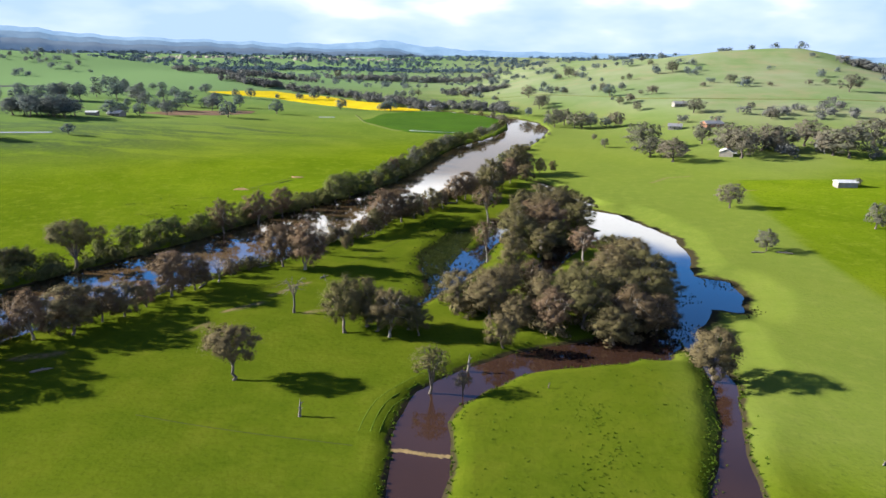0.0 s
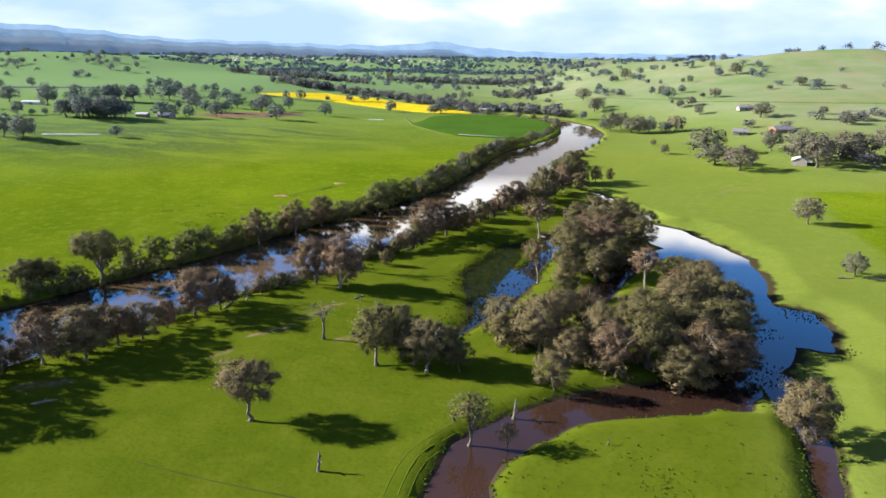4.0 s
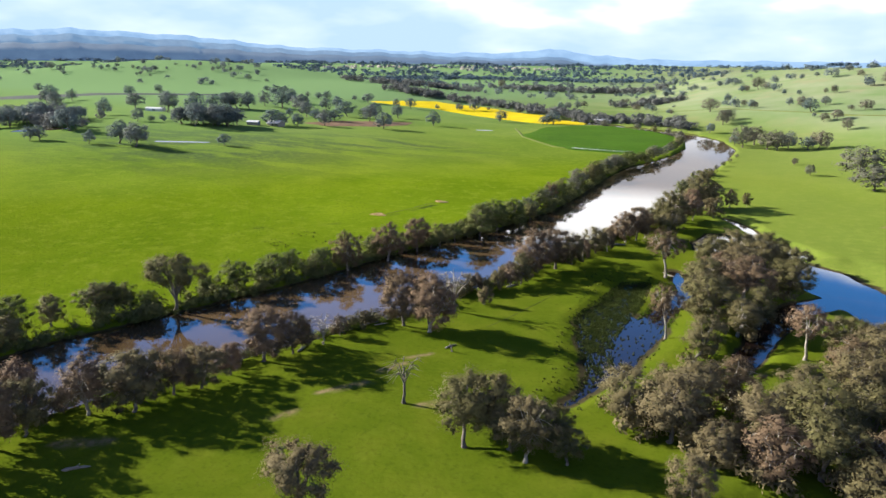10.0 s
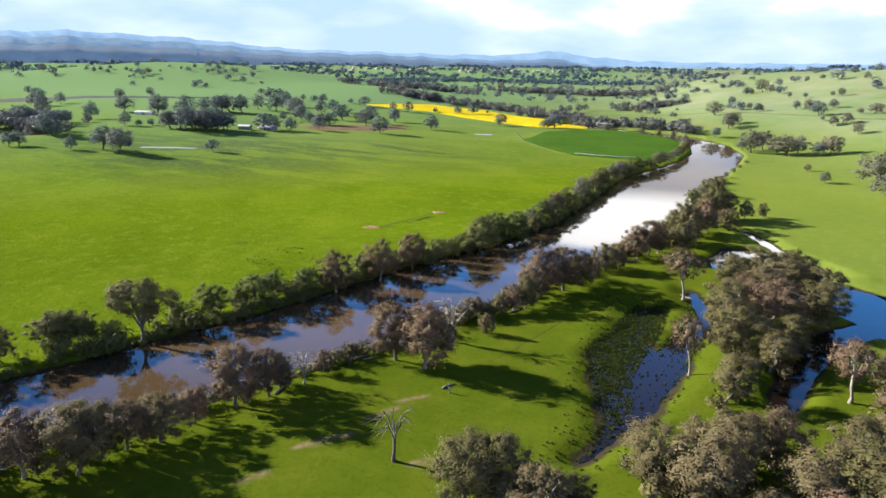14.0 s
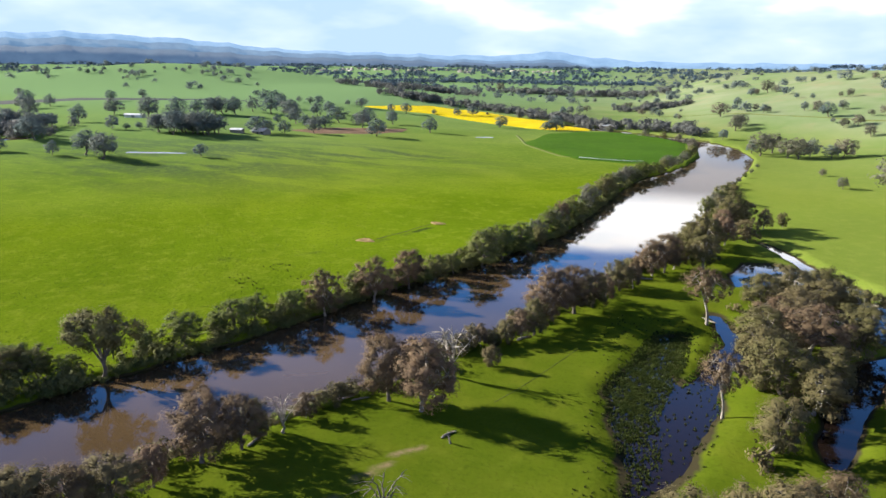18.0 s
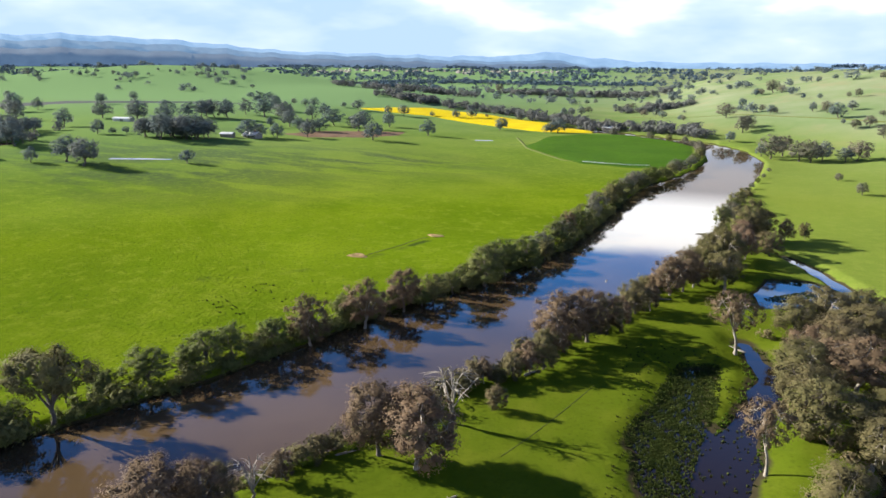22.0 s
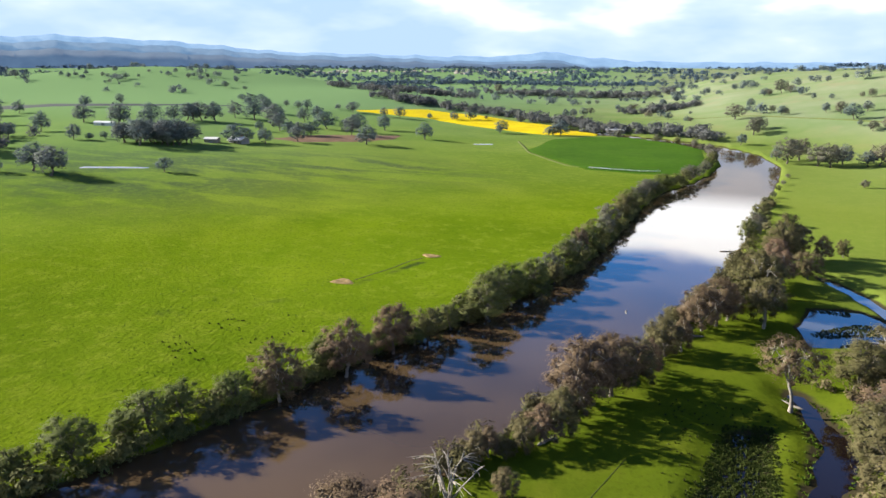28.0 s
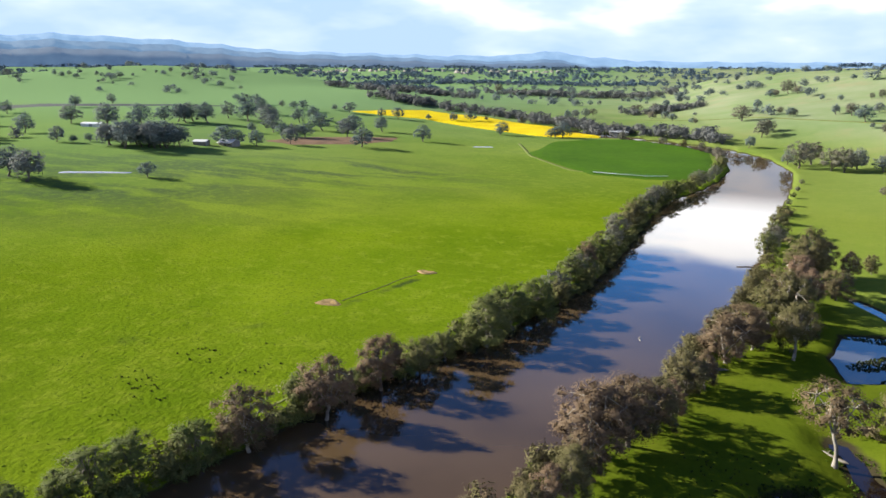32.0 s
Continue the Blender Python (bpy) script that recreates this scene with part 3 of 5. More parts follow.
def dead_tree(name, seed, h=10.0, limbs=6, fork=0.5, bark=DEAD_WOOD):
    rng = np.random.default_rng(seed)
    trunk, boughs, tips, sizes = gum_shape(rng, h, fork, 1.15, limbs, True, 0.42)
    ob = new(name)
    array_part("trunk", *trunk, bark, ob, smooth_shaded=True)
    for bough in boughs:
        array_part("limb", *bough, bark, ob, smooth_shaded=True)
    ob["tall"] = float(max(b[0][:, 2].max() for b in boughs))
    ob["broad"] = 2.0 * float(max(np.hypot(b[0][:, 0], b[0][:, 1]).max() for b in boughs))
    return ob


PLACER = np.random.default_rng(5)


def plant(kinds, spots, label, category="tree", group="", sink=0.15, wide=(1.1, 1.35)):
    """Copies of tree kinds at (x, y, height) spots on the ground; a fourth number is the crown's width."""
    made = []
    for x, y, h, *across in spots:
        kind = kinds[int(PLACER.integers(len(kinds)))]
        s, w = h / kind["tall"], PLACER.uniform(*wide)
        if across:
            w = across[0] / (kind["broad"] * s)
        m = pose(x, y, max(land_at(x, y), -1.4) - sink, 0, 0, float(PLACER.uniform(0, 360))) @ Matrix.Diagonal((s * w, s * w, s, 1))
        ob = copy_thing(kind, m)
        tagged(ob, label, category, group)
        made.append(ob)
    return made


def stuff_of(name, kind_arrays, spots, mat, label, category):
    """Many small plants joined into one object; spots are x, y, z, scale, turn."""
    verts, faces, base = [], [], 0
    for k, (x, y, z, s, a) in enumerate(spots):
        v, f = kind_arrays[k % len(kind_arrays)]
        c, sn = math.cos(a), math.sin(a)
        verts.append(np.stack([x + s * (c * v[:, 0] - sn * v[:, 1]), y + s * (sn * v[:, 0] + c * v[:, 1]), z + s * v[:, 2]], 1))
        faces.append(f + base)
        base += len(v)
    ob = new(name, mesh_of(name, np.concatenate(verts), np.concatenate(faces), mat))
    return tagged(ob, label, category, kind="stuff")


def draped(name, shape, lift, step, mat, label, category, kind="structure"):
    """A patch of field that lies on the ground inside an outline."""
    xs, ys = [p[0] for p in shape], [p[1] for p in shape]
    gx, gy = np.arange(min(xs) - step, max(xs) + step, step), np.arange(min(ys) - step, max(ys) + step, step)
    x, y = np.meshgrid(gx, gy, indexing="ij")
    x, y = x.ravel(), y.ravel()
    far = from_shape(x, y, shape)
    bm_z = land(x, y) + lift * smooth(0.8 * step, -0.8 * step, far) - 0.5 * smooth(0, step, far)
    f = grid_faces(len(gx), len(gy))
    f = f[(far[f] < 0.4 * step).any(1)]
    used, inv = np.unique(f, return_inverse=True)
    v = np.stack([x, y, bm_z], 1)[used]
    ob = new(name, mesh_of(name, v, inv.reshape(-1, 4), mat, True))
    return tagged(ob, label, category, kind=kind)


def strip(name, points, width, lift, mat, label, category):
    """A road or track of constant width on the ground."""
    p = np.array(points, float)
    d = np.r_[0, np.cumsum(np.hypot(*np.diff(p, axis=0).T))]
    u = np.linspace(0, d[-1], max(8, int(d[-1] / 6)))
    x, y = np.interp(u, d, p[:, 0]), np.interp(u, d, p[:, 1])
    tx, ty = np.gradient(x), np.gradient(y)
    n = np.hypot(tx, ty)
    rows = []
    for k in (-1.2, -1, 0, 1, 1.2):
        px, py = x - ty / n * k * width / 2, y + tx / n * k * width / 2
        rows.append(np.stack([px, py, land(px, py) + (lift if abs(k) <= 1 else -0.3)], 1))
    v = np.stack(rows, 1).reshape(-1, 3)
    ob = new(name, mesh_of(name, v, grid_faces(len(u), 5), mat, True))
    return tagged(ob, label, category, kind="structure")


# ---- ground and water ----
GRAZED = [(-170, -20), (-108, 140), (-52, 247), (0, 360), (20, 360), (35, 300), (60, 262), (75, 190), (60, 150), (48, -20)]
# worn or dug soil: from, to, half width
BARE_SPOTS = [(-69, 138, -66, 142, 1.1), (-65, 150, -58, 157, 1.3), (-57, 163, -54, 169, 1.1), (-54, 172, -50, 176, 1.1), (86, 354, 97, 369, 1.3),
              (97, 369, 111, 373, 1.3), (112, 322, 121, 323, 1.4), (126, 336, 134, 336, 1.2), (-44, 152, -36, 157, 1.2), (-100, 118, -92, 121, 1.8)]
PALE = [(50, 100), (150, 80), (160, 229), (160, 285), (170, 362), (240, 450), (280, 720), (75, 720), (36, 600), (8, 440), (18, 340), (34, 296), (42, 250), (44, 200), (42, 160)]
RICH = [(131, 362), (121, 285), (115, 229), (113, 90), (300, 90), (300, 362)]

def axis_steps(lo, hi, step, far_lo, far_hi, grow=1.075):
    mid = list(np.arange(lo, hi + step, step))
    s, a = step, mid[0]
    left = []
    while a > far_lo:
        s *= grow
        a -= s
        left.append(a)
    s, b = step, mid[-1]
    right = []
    while b < far_hi:
        s = min(s * grow, 220)
        b += s
        right.append(b)
    return np.array(left[::-1] + mid + right)


def build_ground():
    gx, gy = axis_steps(-145, 85, 1.6, -5200, 5200), axis_steps(50, 380, 1.7, -1500, 5200, 1.05)
    x, y = np.meshgrid(gx, gy, indexing="ij")
    v = np.stack([x.ravel(), y.ravel(), land(x.ravel(), y.ravel())], 1)
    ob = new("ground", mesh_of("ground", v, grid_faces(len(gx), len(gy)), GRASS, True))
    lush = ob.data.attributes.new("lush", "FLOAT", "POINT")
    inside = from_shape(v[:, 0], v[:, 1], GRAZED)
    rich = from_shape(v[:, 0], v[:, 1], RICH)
    # less lush southward: the shaded look of grass seen steeply, put into colour
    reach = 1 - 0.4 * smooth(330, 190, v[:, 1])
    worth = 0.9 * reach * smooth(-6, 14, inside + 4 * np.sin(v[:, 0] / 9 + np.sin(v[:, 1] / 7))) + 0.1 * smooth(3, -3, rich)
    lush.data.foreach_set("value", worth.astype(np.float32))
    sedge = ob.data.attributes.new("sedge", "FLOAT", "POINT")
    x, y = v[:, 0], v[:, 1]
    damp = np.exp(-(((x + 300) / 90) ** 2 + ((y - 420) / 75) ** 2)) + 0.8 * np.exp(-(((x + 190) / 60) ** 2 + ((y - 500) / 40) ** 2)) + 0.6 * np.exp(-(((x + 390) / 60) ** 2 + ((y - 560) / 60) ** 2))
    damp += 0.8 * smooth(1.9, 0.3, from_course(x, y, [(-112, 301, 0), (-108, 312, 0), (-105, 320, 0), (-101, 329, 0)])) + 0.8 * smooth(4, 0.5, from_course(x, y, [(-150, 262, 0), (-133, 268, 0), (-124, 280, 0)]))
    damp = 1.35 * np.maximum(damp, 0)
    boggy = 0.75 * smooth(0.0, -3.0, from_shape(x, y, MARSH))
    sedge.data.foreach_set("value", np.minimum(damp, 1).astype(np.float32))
    pale = ob.data.attributes.new("pale", "FLOAT", "POINT")
    pale.data.foreach_set("value", (0.55 * smooth(16, -16, from_shape(x, y, PALE) + 5 * np.sin(x / 17 + np.sin(y / 13))) * smooth(-2, 2, rich)).astype(np.float32))
    tussock = ob.data.attributes.new("tussock", "FLOAT", "POINT")
    clear = x - np.interp(y, [p[1] for p in RIVER], [p[0] for p in RIVER])
    rank = smooth(-8, -30, clear) * smooth(420, 240, y) * smooth(-330, -200, x) * (0.7 + 0.3 * np.sin(x / 31 + 2 * np.sin(y / 43)))
    tussock.data.foreach_set("value", rank.astype(np.float32))
    bog = ob.data.attributes.new("bog", "FLOAT", "POINT")
    bog.data.foreach_set("value", boggy.astype(np.float32))
    bare = ob.data.attributes.new("bare", "FLOAT", "POINT")
    worn = np.zeros(len(v))
    for ax, ay, bx, by, wide in BARE_SPOTS:
        worn = np.maximum(worn, smooth(wide, 0.15 * wide, from_course(x, y, [(ax, ay, 0), (bx, by, 0)])))
    bare.data.foreach_set("value", worn.astype(np.float32))
    tagged(ob, "rolling bright green pasture with darker and drier patches, hazed paler towards the north", "ground", kind="structure")
    wy = np.linspace(-260, 860, 40)
    middle = np.interp(wy, [-260, 120, 200, 250, 300, 330, 360, 400, 860], [-120, -80, -40, -25, 1, 8, 15, 60, 130])
    for name, lo, hi, mat, label in (("river_water", np.full(40, -330.0), middle, WATER, "calm brown muddy river reflecting the cloudy sky"),
                                     ("lagoon_water", middle, np.full(40, 160.0), STILL_WATER, "dark still flood water reflecting blue sky")):
        u = np.linspace(0, 1, 14)[None, :]
        x = lo[:, None] + (hi - lo)[:, None] * u
        v = np.stack([x.ravel(), np.repeat(wy, 14), np.full(x.size, WATER_LEVEL)], 1)
        ob = new(name, mesh_of(name, v, grid_faces(40, 14)[:, ::-1], mat, True))
        tagged(ob, label, "water", kind="structure")


build_ground()


def build_range():
    """The far ranges on the horizon: height by compass bearing, to the left of north."""
    bearing = np.radians(np.linspace(75, -60, 271))
    deg = np.degrees(bearing)
    crest = np.interp(-deg, [-75, -60, -50, -45, -37, -30, -17, -12, -9.5, -6, -3, 0, 20, 60], [1.2, 1.3, 1.45, 1.7, 1.35, 0.7, 0.4, 0.45, 0.8, 0.35, 0.12, 0.02, 0.0, 0.2])
    wave = 0.05 * np.sin(deg * 1.7) + 0.03 * np.sin(deg * 3.9 + 1) + 0.012 * np.sin(deg * 9.1)
    fade = np.interp(-deg, [-22, -4], [1, 0])
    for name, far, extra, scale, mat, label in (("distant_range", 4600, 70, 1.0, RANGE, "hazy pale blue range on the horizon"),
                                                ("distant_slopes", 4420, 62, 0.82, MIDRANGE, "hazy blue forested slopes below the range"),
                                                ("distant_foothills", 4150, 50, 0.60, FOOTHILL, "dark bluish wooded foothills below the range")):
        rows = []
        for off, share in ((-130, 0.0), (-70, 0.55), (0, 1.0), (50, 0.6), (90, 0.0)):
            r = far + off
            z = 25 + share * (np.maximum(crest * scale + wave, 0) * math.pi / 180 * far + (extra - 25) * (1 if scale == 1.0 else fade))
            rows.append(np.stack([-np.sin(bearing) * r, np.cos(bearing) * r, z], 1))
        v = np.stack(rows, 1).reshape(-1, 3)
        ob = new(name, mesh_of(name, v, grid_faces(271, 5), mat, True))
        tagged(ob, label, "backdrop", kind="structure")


build_range()

draped("canola_field", [(-365, 863), (-337, 903), (-302, 930), (-225, 916), (-148, 864), (-87, 800), (-86, 772), (-132, 769), (-199, 812), (-279, 861)], 1.1, 5, CANOLA,
       "bright yellow canola field in full flower", "field")
draped("crop_field", [(-123, 635), (-117, 729), (-80, 760), (-32, 775), (3, 700), (3, 650), (-1, 609), (-15, 567), (-40, 556), (-70, 560)], 0.5, 4, CROP,
       "dense dark green crop beside the river", "field")
draped("fallow_field", [(-308, 581), (-302, 620), (-275, 655), (-242, 682), (-236, 650), (-251, 611), (-284, 576)], 0.15, 4, EARTH, "bare brown fallow strip among paddock trees", "field")

# ---- tree kinds ----
GUMS = [gum_tree("gum_tree", 11, fork=0.30, limbs=6, spread=0.85, leaves=9000, size=0.15), gum_tree("gum_tree", 12, fork=0.26, limbs=7, spread=0.95, leaves=9000, size=0.15)]
FULL_GUMS = [gum_tree("gum_tree", 21, fork=0.22, limbs=7, spread=0.80, low=0.03, leaves=9500, size=0.15, puff=1.05), gum_tree("gum_tree", 22, fork=0.26, limbs=6, spread=0.72, low=0.08, leaves=9500, size=0.15, bark=PALE_BARK),
             gum_tree("gum_tree", 23, fork=0.22, limbs=6, spread=0.85, low=0.00, leaves=9500, size=0.15), gum_tree("gum_tree", 24, fork=0.28, limbs=7, spread=0.9, low=0.12, leaves=9500, size=0.15, puff=1.1),
             gum_tree("gum_tree", 26, fork=0.24, limbs=5, spread=0.78, low=0.05, leaves=8500, size=0.15, puff=1.1)]
BROWN_GUMS = [gum_tree("gum_tree", 26, fork=0.36, limbs=7, spread=0.72, low=0.20, leaves=7000, size=0.15, leaf=LEAF_BROWN, bark=PALE_BARK), gum_tree("gum_tree", 28, fork=0.24, limbs=6, spread=0.85, low=0.06, leaves=9000, size=0.15, leaf=LEAF_BROWN, bark=PALE_BARK), gum_tree("gum_tree", 29, fork=0.26, limbs=7, spread=0.8, low=0.10, leaves=9000, size=0.15, leaf=LEAF_BROWN)]
WHITE_GUMS = [gum_tree("white_gum", 31, fork=0.42, limbs=6, spread=0.95, leaves=5600, size=0.15, bark=PALE_BARK, puff=0.95), gum_tree("white_gum", 32, fork=0.40, limbs=6, spread=0.9, leaves=4600, size=0.15, leaf=LEAF_BROWN, bark=PALE_BARK, puff=0.9)]
BANK_GUMS = [gum_tree("bank_gum", 41, fork=0.30, limbs=6, spread=0.9, low=0.16, leaves=9000, size=0.15, leaf=LEAF_GREEN), gum_tree("bank_gum", 42, fork=0.22, limbs=6, spread=0.75, low=0.04, leaves=9000, size=0.15, leaf=LEAF_GREEN),
             gum_tree("bank_gum", 43, fork=0.30, limbs=6, spread=0.9, low=0.18, leaves=9000, size=0.15)]
ROUND_GUM = [gum_tree("gum_tree", 27, fork=0.20, limbs=7, spread=0.85, low=0.06, leaves=11000, size=0.15, puff=1.0)]
OPEN_GUM = [gum_tree("gum_tree", 18, fork=0.30, limbs=8, spread=1.05, low=0.36, leaves=10500, size=0.15, puff=1.05)]
UMBRELLA_GUM = [gum_tree("bank_gum", 46, fork=0.30, limbs=8, spread=1.1, low=0.48, leaves=9500, size=0.15, leaf=LEAF_GREEN, puff=1.0)]
BANK_BUSH = [gum_tree("bank_gum", 48 + k, fork=0.10, limbs=7, spread=0.85, low=0.11, leaves=6200, size=0.16, leaf=LEAF_GREEN, puff=1.05) for k in range(2)]
SPARSE = [gum_tree("sparse_tree", 51, fork=0.22, limbs=8, spread=0.55, leaves=1500, size=0.17)]
FAR_GUMS = [gum_tree("paddock_tree", 61 + k, fork=0.24, limbs=6, spread=0.9, low=0.05, leaves=1900, size=0.33, puff=1.1, leaf=LEAF_HAZED, fine=False, core=0.06) for k in range(4)]
FAR_OLIVE = [gum_tree("paddock_tree", 66 + k, fork=0.24, limbs=6, spread=0.95, low=0.05, leaves=1900, size=0.33, leaf=LEAF_PALE_OLIVE, fine=False, puff=1.05, core=0.06) for k in range(3)]
FAR_BANK = [gum_tree("bank_gum", 45 + k, fork=0.22, limbs=6, spread=0.9, low=0.05, leaves=2200, size=0.32, leaf=LEAF_GREEN, fine=False, core=0.10) for k in range(2)]
DEAD = [dead_tree("dead_tree", 71, bark=BARK, limbs=6, fork=0.5), dead_tree("dead_tree", 72, limbs=5, fork=0.35), dead_tree("dead_tree", 73, limbs=7, fork=0.25, bark=PALE_BARK)]
KINDS = UMBRELLA_GUM + BANK_BUSH + BROWN_GUMS + GUMS + FULL_GUMS + ROUND_GUM + OPEN_GUM + WHITE_GUMS + BANK_GUMS + SPARSE + FAR_GUMS + FAR_OLIVE + FAR_BANK + DEAD

# ---- trees by the river ----
LEFT_BANK = [(-139.2, 172.2, 7.7), (-136, 176, 4.6), (-124.7, 183, 14.6), (-123.2, 193.2, 5.3), (-118.1, 199.2, 8), (-113, 212, 7.7), (-110.4, 217.3, 7.1), (-104.4, 224.4, 7.3),
    (-100.2, 238.1, 9.4), (-94.4, 253.2, 9), (-84.1, 263, 12), (-79.7, 272.4, 8.2), (-76.4, 280.7, 7.1), (-69.5, 291.6, 12.1), (-65.6, 304.8, 11.6), (-60.8, 317.4, 10.5),
    (-54.8, 332.2, 11.4), (-49.5, 342.2, 14.5), (-42.1, 356.1, 13.8), (-34.5, 376.5, 14.5), (-28.9, 403.8, 15.5), (-19.7, 443.2, 15), (-8.5, 486.1, 13.1), (3.7, 545.7, 14.7)]
LEFT_BANK_NEAR = [(-139.3, 168.8, 8), (-136, 174.2, 7), (-130.9, 177.3, 5)]
RIGHT_BANK = [(-79.7, 164.8, 11), (-74.3, 178.1, 6.1), (-71.8, 187, 4.5), (-62.4, 190.5, 14.6), (-54.9, 188.7, 16.4), (1.1, 320.9, 17.4), (14.6, 369.3, 17.7),
    (21.7, 375.3, 12.5), (28.5, 377.3, 9.6), (36.7, 382.4, 7.3)]
RIGHT_BANK_NEAR = [(-108.1, 113, 15.1), (-107.2, 118.3, 11.8), (-102.2, 127.6, 12.6), (-94.8, 131.6, 13.2), (-89, 143.8, 9.9), (-84, 159.2, 13.4), (-80, 169.4, 8.3), (-109.8, 106.6, 16.4)]
RIGHT_BEND = [(-54.5, 222, 6.3), (-51.8, 223.5, 6.3), (-48.8, 225.1, 4.1), (-46.3, 227.9, 6.8), (-43.4, 231.4, 8.7), (-40.9, 235, 10.8), (-39.5, 240.6, 9.9), (-38.5, 248.1, 14.9),
    (-33.2, 252.9, 14.2), (-28.9, 258.5, 11.4), (-25.6, 264.6, 9), (-22.4, 276.9, 10.3), (-18.9, 281, 9.1), (-13.5, 297.1, 12.5), (-10, 301.8, 13.9), (-6.9, 307.1, 10.6),
    (-2.1, 322.9, 14), (2.3, 305.8, 13.4), (3.5, 337.2, 12.4), (11.5, 345.6, 11.5), (20.2, 352.5, 10.2)]
PADDOCK = [(-49.3, 114.4, 12.6), (-31.6, 140.5, 13.1), (-26.9, 145.1, 12.2), (-20.4, 139.5, 11.3), (-16.6, 144.4, 8.2), (6.9, 136.7, 8.1), (-8, 114.2, 11.5), (-1.3, 113.9, 6.3),
    (52.2, 126.1, 11.3), (-55.7, 191.6, 13.3)]
LEFT_FILL = [(-147, 152, 11), (-143, 160, 9), (-130, 186, 9), (-116, 206, 9), (-107, 223, 8), (-97, 246, 10), (-89, 259, 9), (-73, 287, 10), (-57, 326, 11), (-45, 350, 12), (-38, 367, 12), (-31, 390, 12), (-24, 422, 12), (-14, 465, 11), (-2, 515, 10),
             (-146, 145, 12), (-124, 190, 7), (-100, 233, 8), (-83, 266, 9), (-74, 285, 8), (-59, 311, 9)]
LEFT_FAR = [(-31, 437, 10), (-27, 452, 9), (-25, 466, 10), (-21, 480, 9), (-18, 494, 9), (-14, 508, 10), (-11, 522, 8), (-8, 537, 9), (-5, 552, 9), (-1, 566, 8), (2, 580, 9), (5, 595, 9), (7, 610, 8), (8, 626, 9), (9, 642, 9),
            (9, 658, 8), (9, 674, 9), (8, 690, 8), (5, 704, 8), (-2, 716, 8), (-14, 727, 8), (-30, 742, 8)]


def far_bank(spots, back, tall):
    """Moves spots west of the water's edge."""
    ry, rx = [p[1] for p in RIVER], [p[0] - 1.05 * p[2] for p in RIVER]
    return [(min(x, float(np.interp(y, ry, rx)) - back) if y < 660 else x, y, tall * h) for x, y, h in spots]


plant(FAR_OLIVE + FAR_BANK, far_bank(LEFT_FAR, 3.0, 0.85), "small leafy gum lining the upper river", "tree", "trees on the upper river", wide=(1.3, 1.7))
plant(FAR_OLIVE + FAR_BANK, far_bank(LEFT_BANK[16:], 3.5, 0.66) + far_bank([p for p in LEFT_FILL if p[1] > 330], 2.5, 0.66), "leafy green and olive gum on the river bank", "tree", "trees on the far river bank", wide=(1.25, 1.6))
LEFT_NEAR = [(x + 0.2, y, 1.2 * h) for x, y, h in LEFT_BANK[:2] + LEFT_BANK[3:8] + LEFT_BANK[11:16] + LEFT_BANK_NEAR] + [(x - 3, y, h) for x, y, h in LEFT_FILL[:2]] + [(x + 1.0, y + 2, 0.72 * h) for x, y, h in LEFT_FILL[2:] if y <= 330]
plant(BANK_GUMS, [p for p in LEFT_NEAR if p[2] > 9.5], "leafy green and olive gum on the river bank", "tree", "trees on the far river bank", wide=(1.25, 1.6))
plant(BANK_BUSH + BANK_GUMS[1:2], [p for p in LEFT_NEAR if p[2] <= 9.5], "low bushy green gum on the river bank", "tree", "bushy trees on the far river bank", wide=(1.2, 1.7))
plant(UMBRELLA_GUM, [(-125.3, 181.5, 17.5, 18)], "broad flat-crowned green gum with an open trunk on the levee", "tree", "trees on the far river bank")
plant(BROWN_GUMS, [(-98.3, 232.5, 14.8, 11.5), (-90.2, 247, 15, 12), (-84.8, 262, 13.5, 11.5), (-53.5, 357, 11, 10)], "round brown-tinged gum on the river bank", "tree", "brown trees on the far river bank")
RIGHT_FILL = [(-92.5, 139.5, 10), (-87, 151, 8), (-98.5, 135, 11), (-47, 213, 6), (3, 328, 12), (7, 344, 11), (11, 358, 12), (18, 372, 11), (-112, 122, 13), (-115, 100, 14), (-118, 92, 13)]
plant(FULL_GUMS[:3] + BROWN_GUMS[1:] * 2, [(x, y, 1.06 * h) for x, y, h in RIGHT_BANK + RIGHT_BANK_NEAR + RIGHT_BEND + RIGHT_FILL], "olive-brown river gum leaning over the bank", "tree", "trees on the near river bank", sink=0.6, wide=(1.02, 1.34))
RIGHT_FAR = [(8, 400, 10), (12, 416, 9), (16, 434, 10), (20, 455, 6.5), (24, 477, 5.5), (29, 499, 4), (35, 522, 3.5), (41, 546, 3.2), (47, 572, 3), (10, 408, 8), (14, 425, 8)]
plant(FAR_OLIVE + FAR_BANK, RIGHT_FAR, "leafy gum on the upper near bank", "tree", "trees on the upper river", wide=(1.2, 1.6))
plant(OPEN_GUM, PADDOCK[:1], "spreading open-crowned gum alone in green pasture", "tree", wide=(1.2, 1.25))
plant(FULL_GUMS, [(x, y, 1.14 * h) for x, y, h in PADDOCK[1:6]] + [(-24, 142.5, 11), (-13.5, 141, 8)], "dense olive gum in a small paddock clump", "tree", "paddock clump", wide=(1.1, 1.35))
plant(SPARSE, PADDOCK[6:8], "thin half-bare tree at the creek edge", "tree", "creek trees")
plant(ROUND_GUM, [(x, y, 1.22 * h) for x, y, h in PADDOCK[8:9]], "dense round gum over the side creek", "tree", wide=(1.25, 1.3))
plant(GUMS, PADDOCK[9:], "tall olive gum on the river bank", "tree")
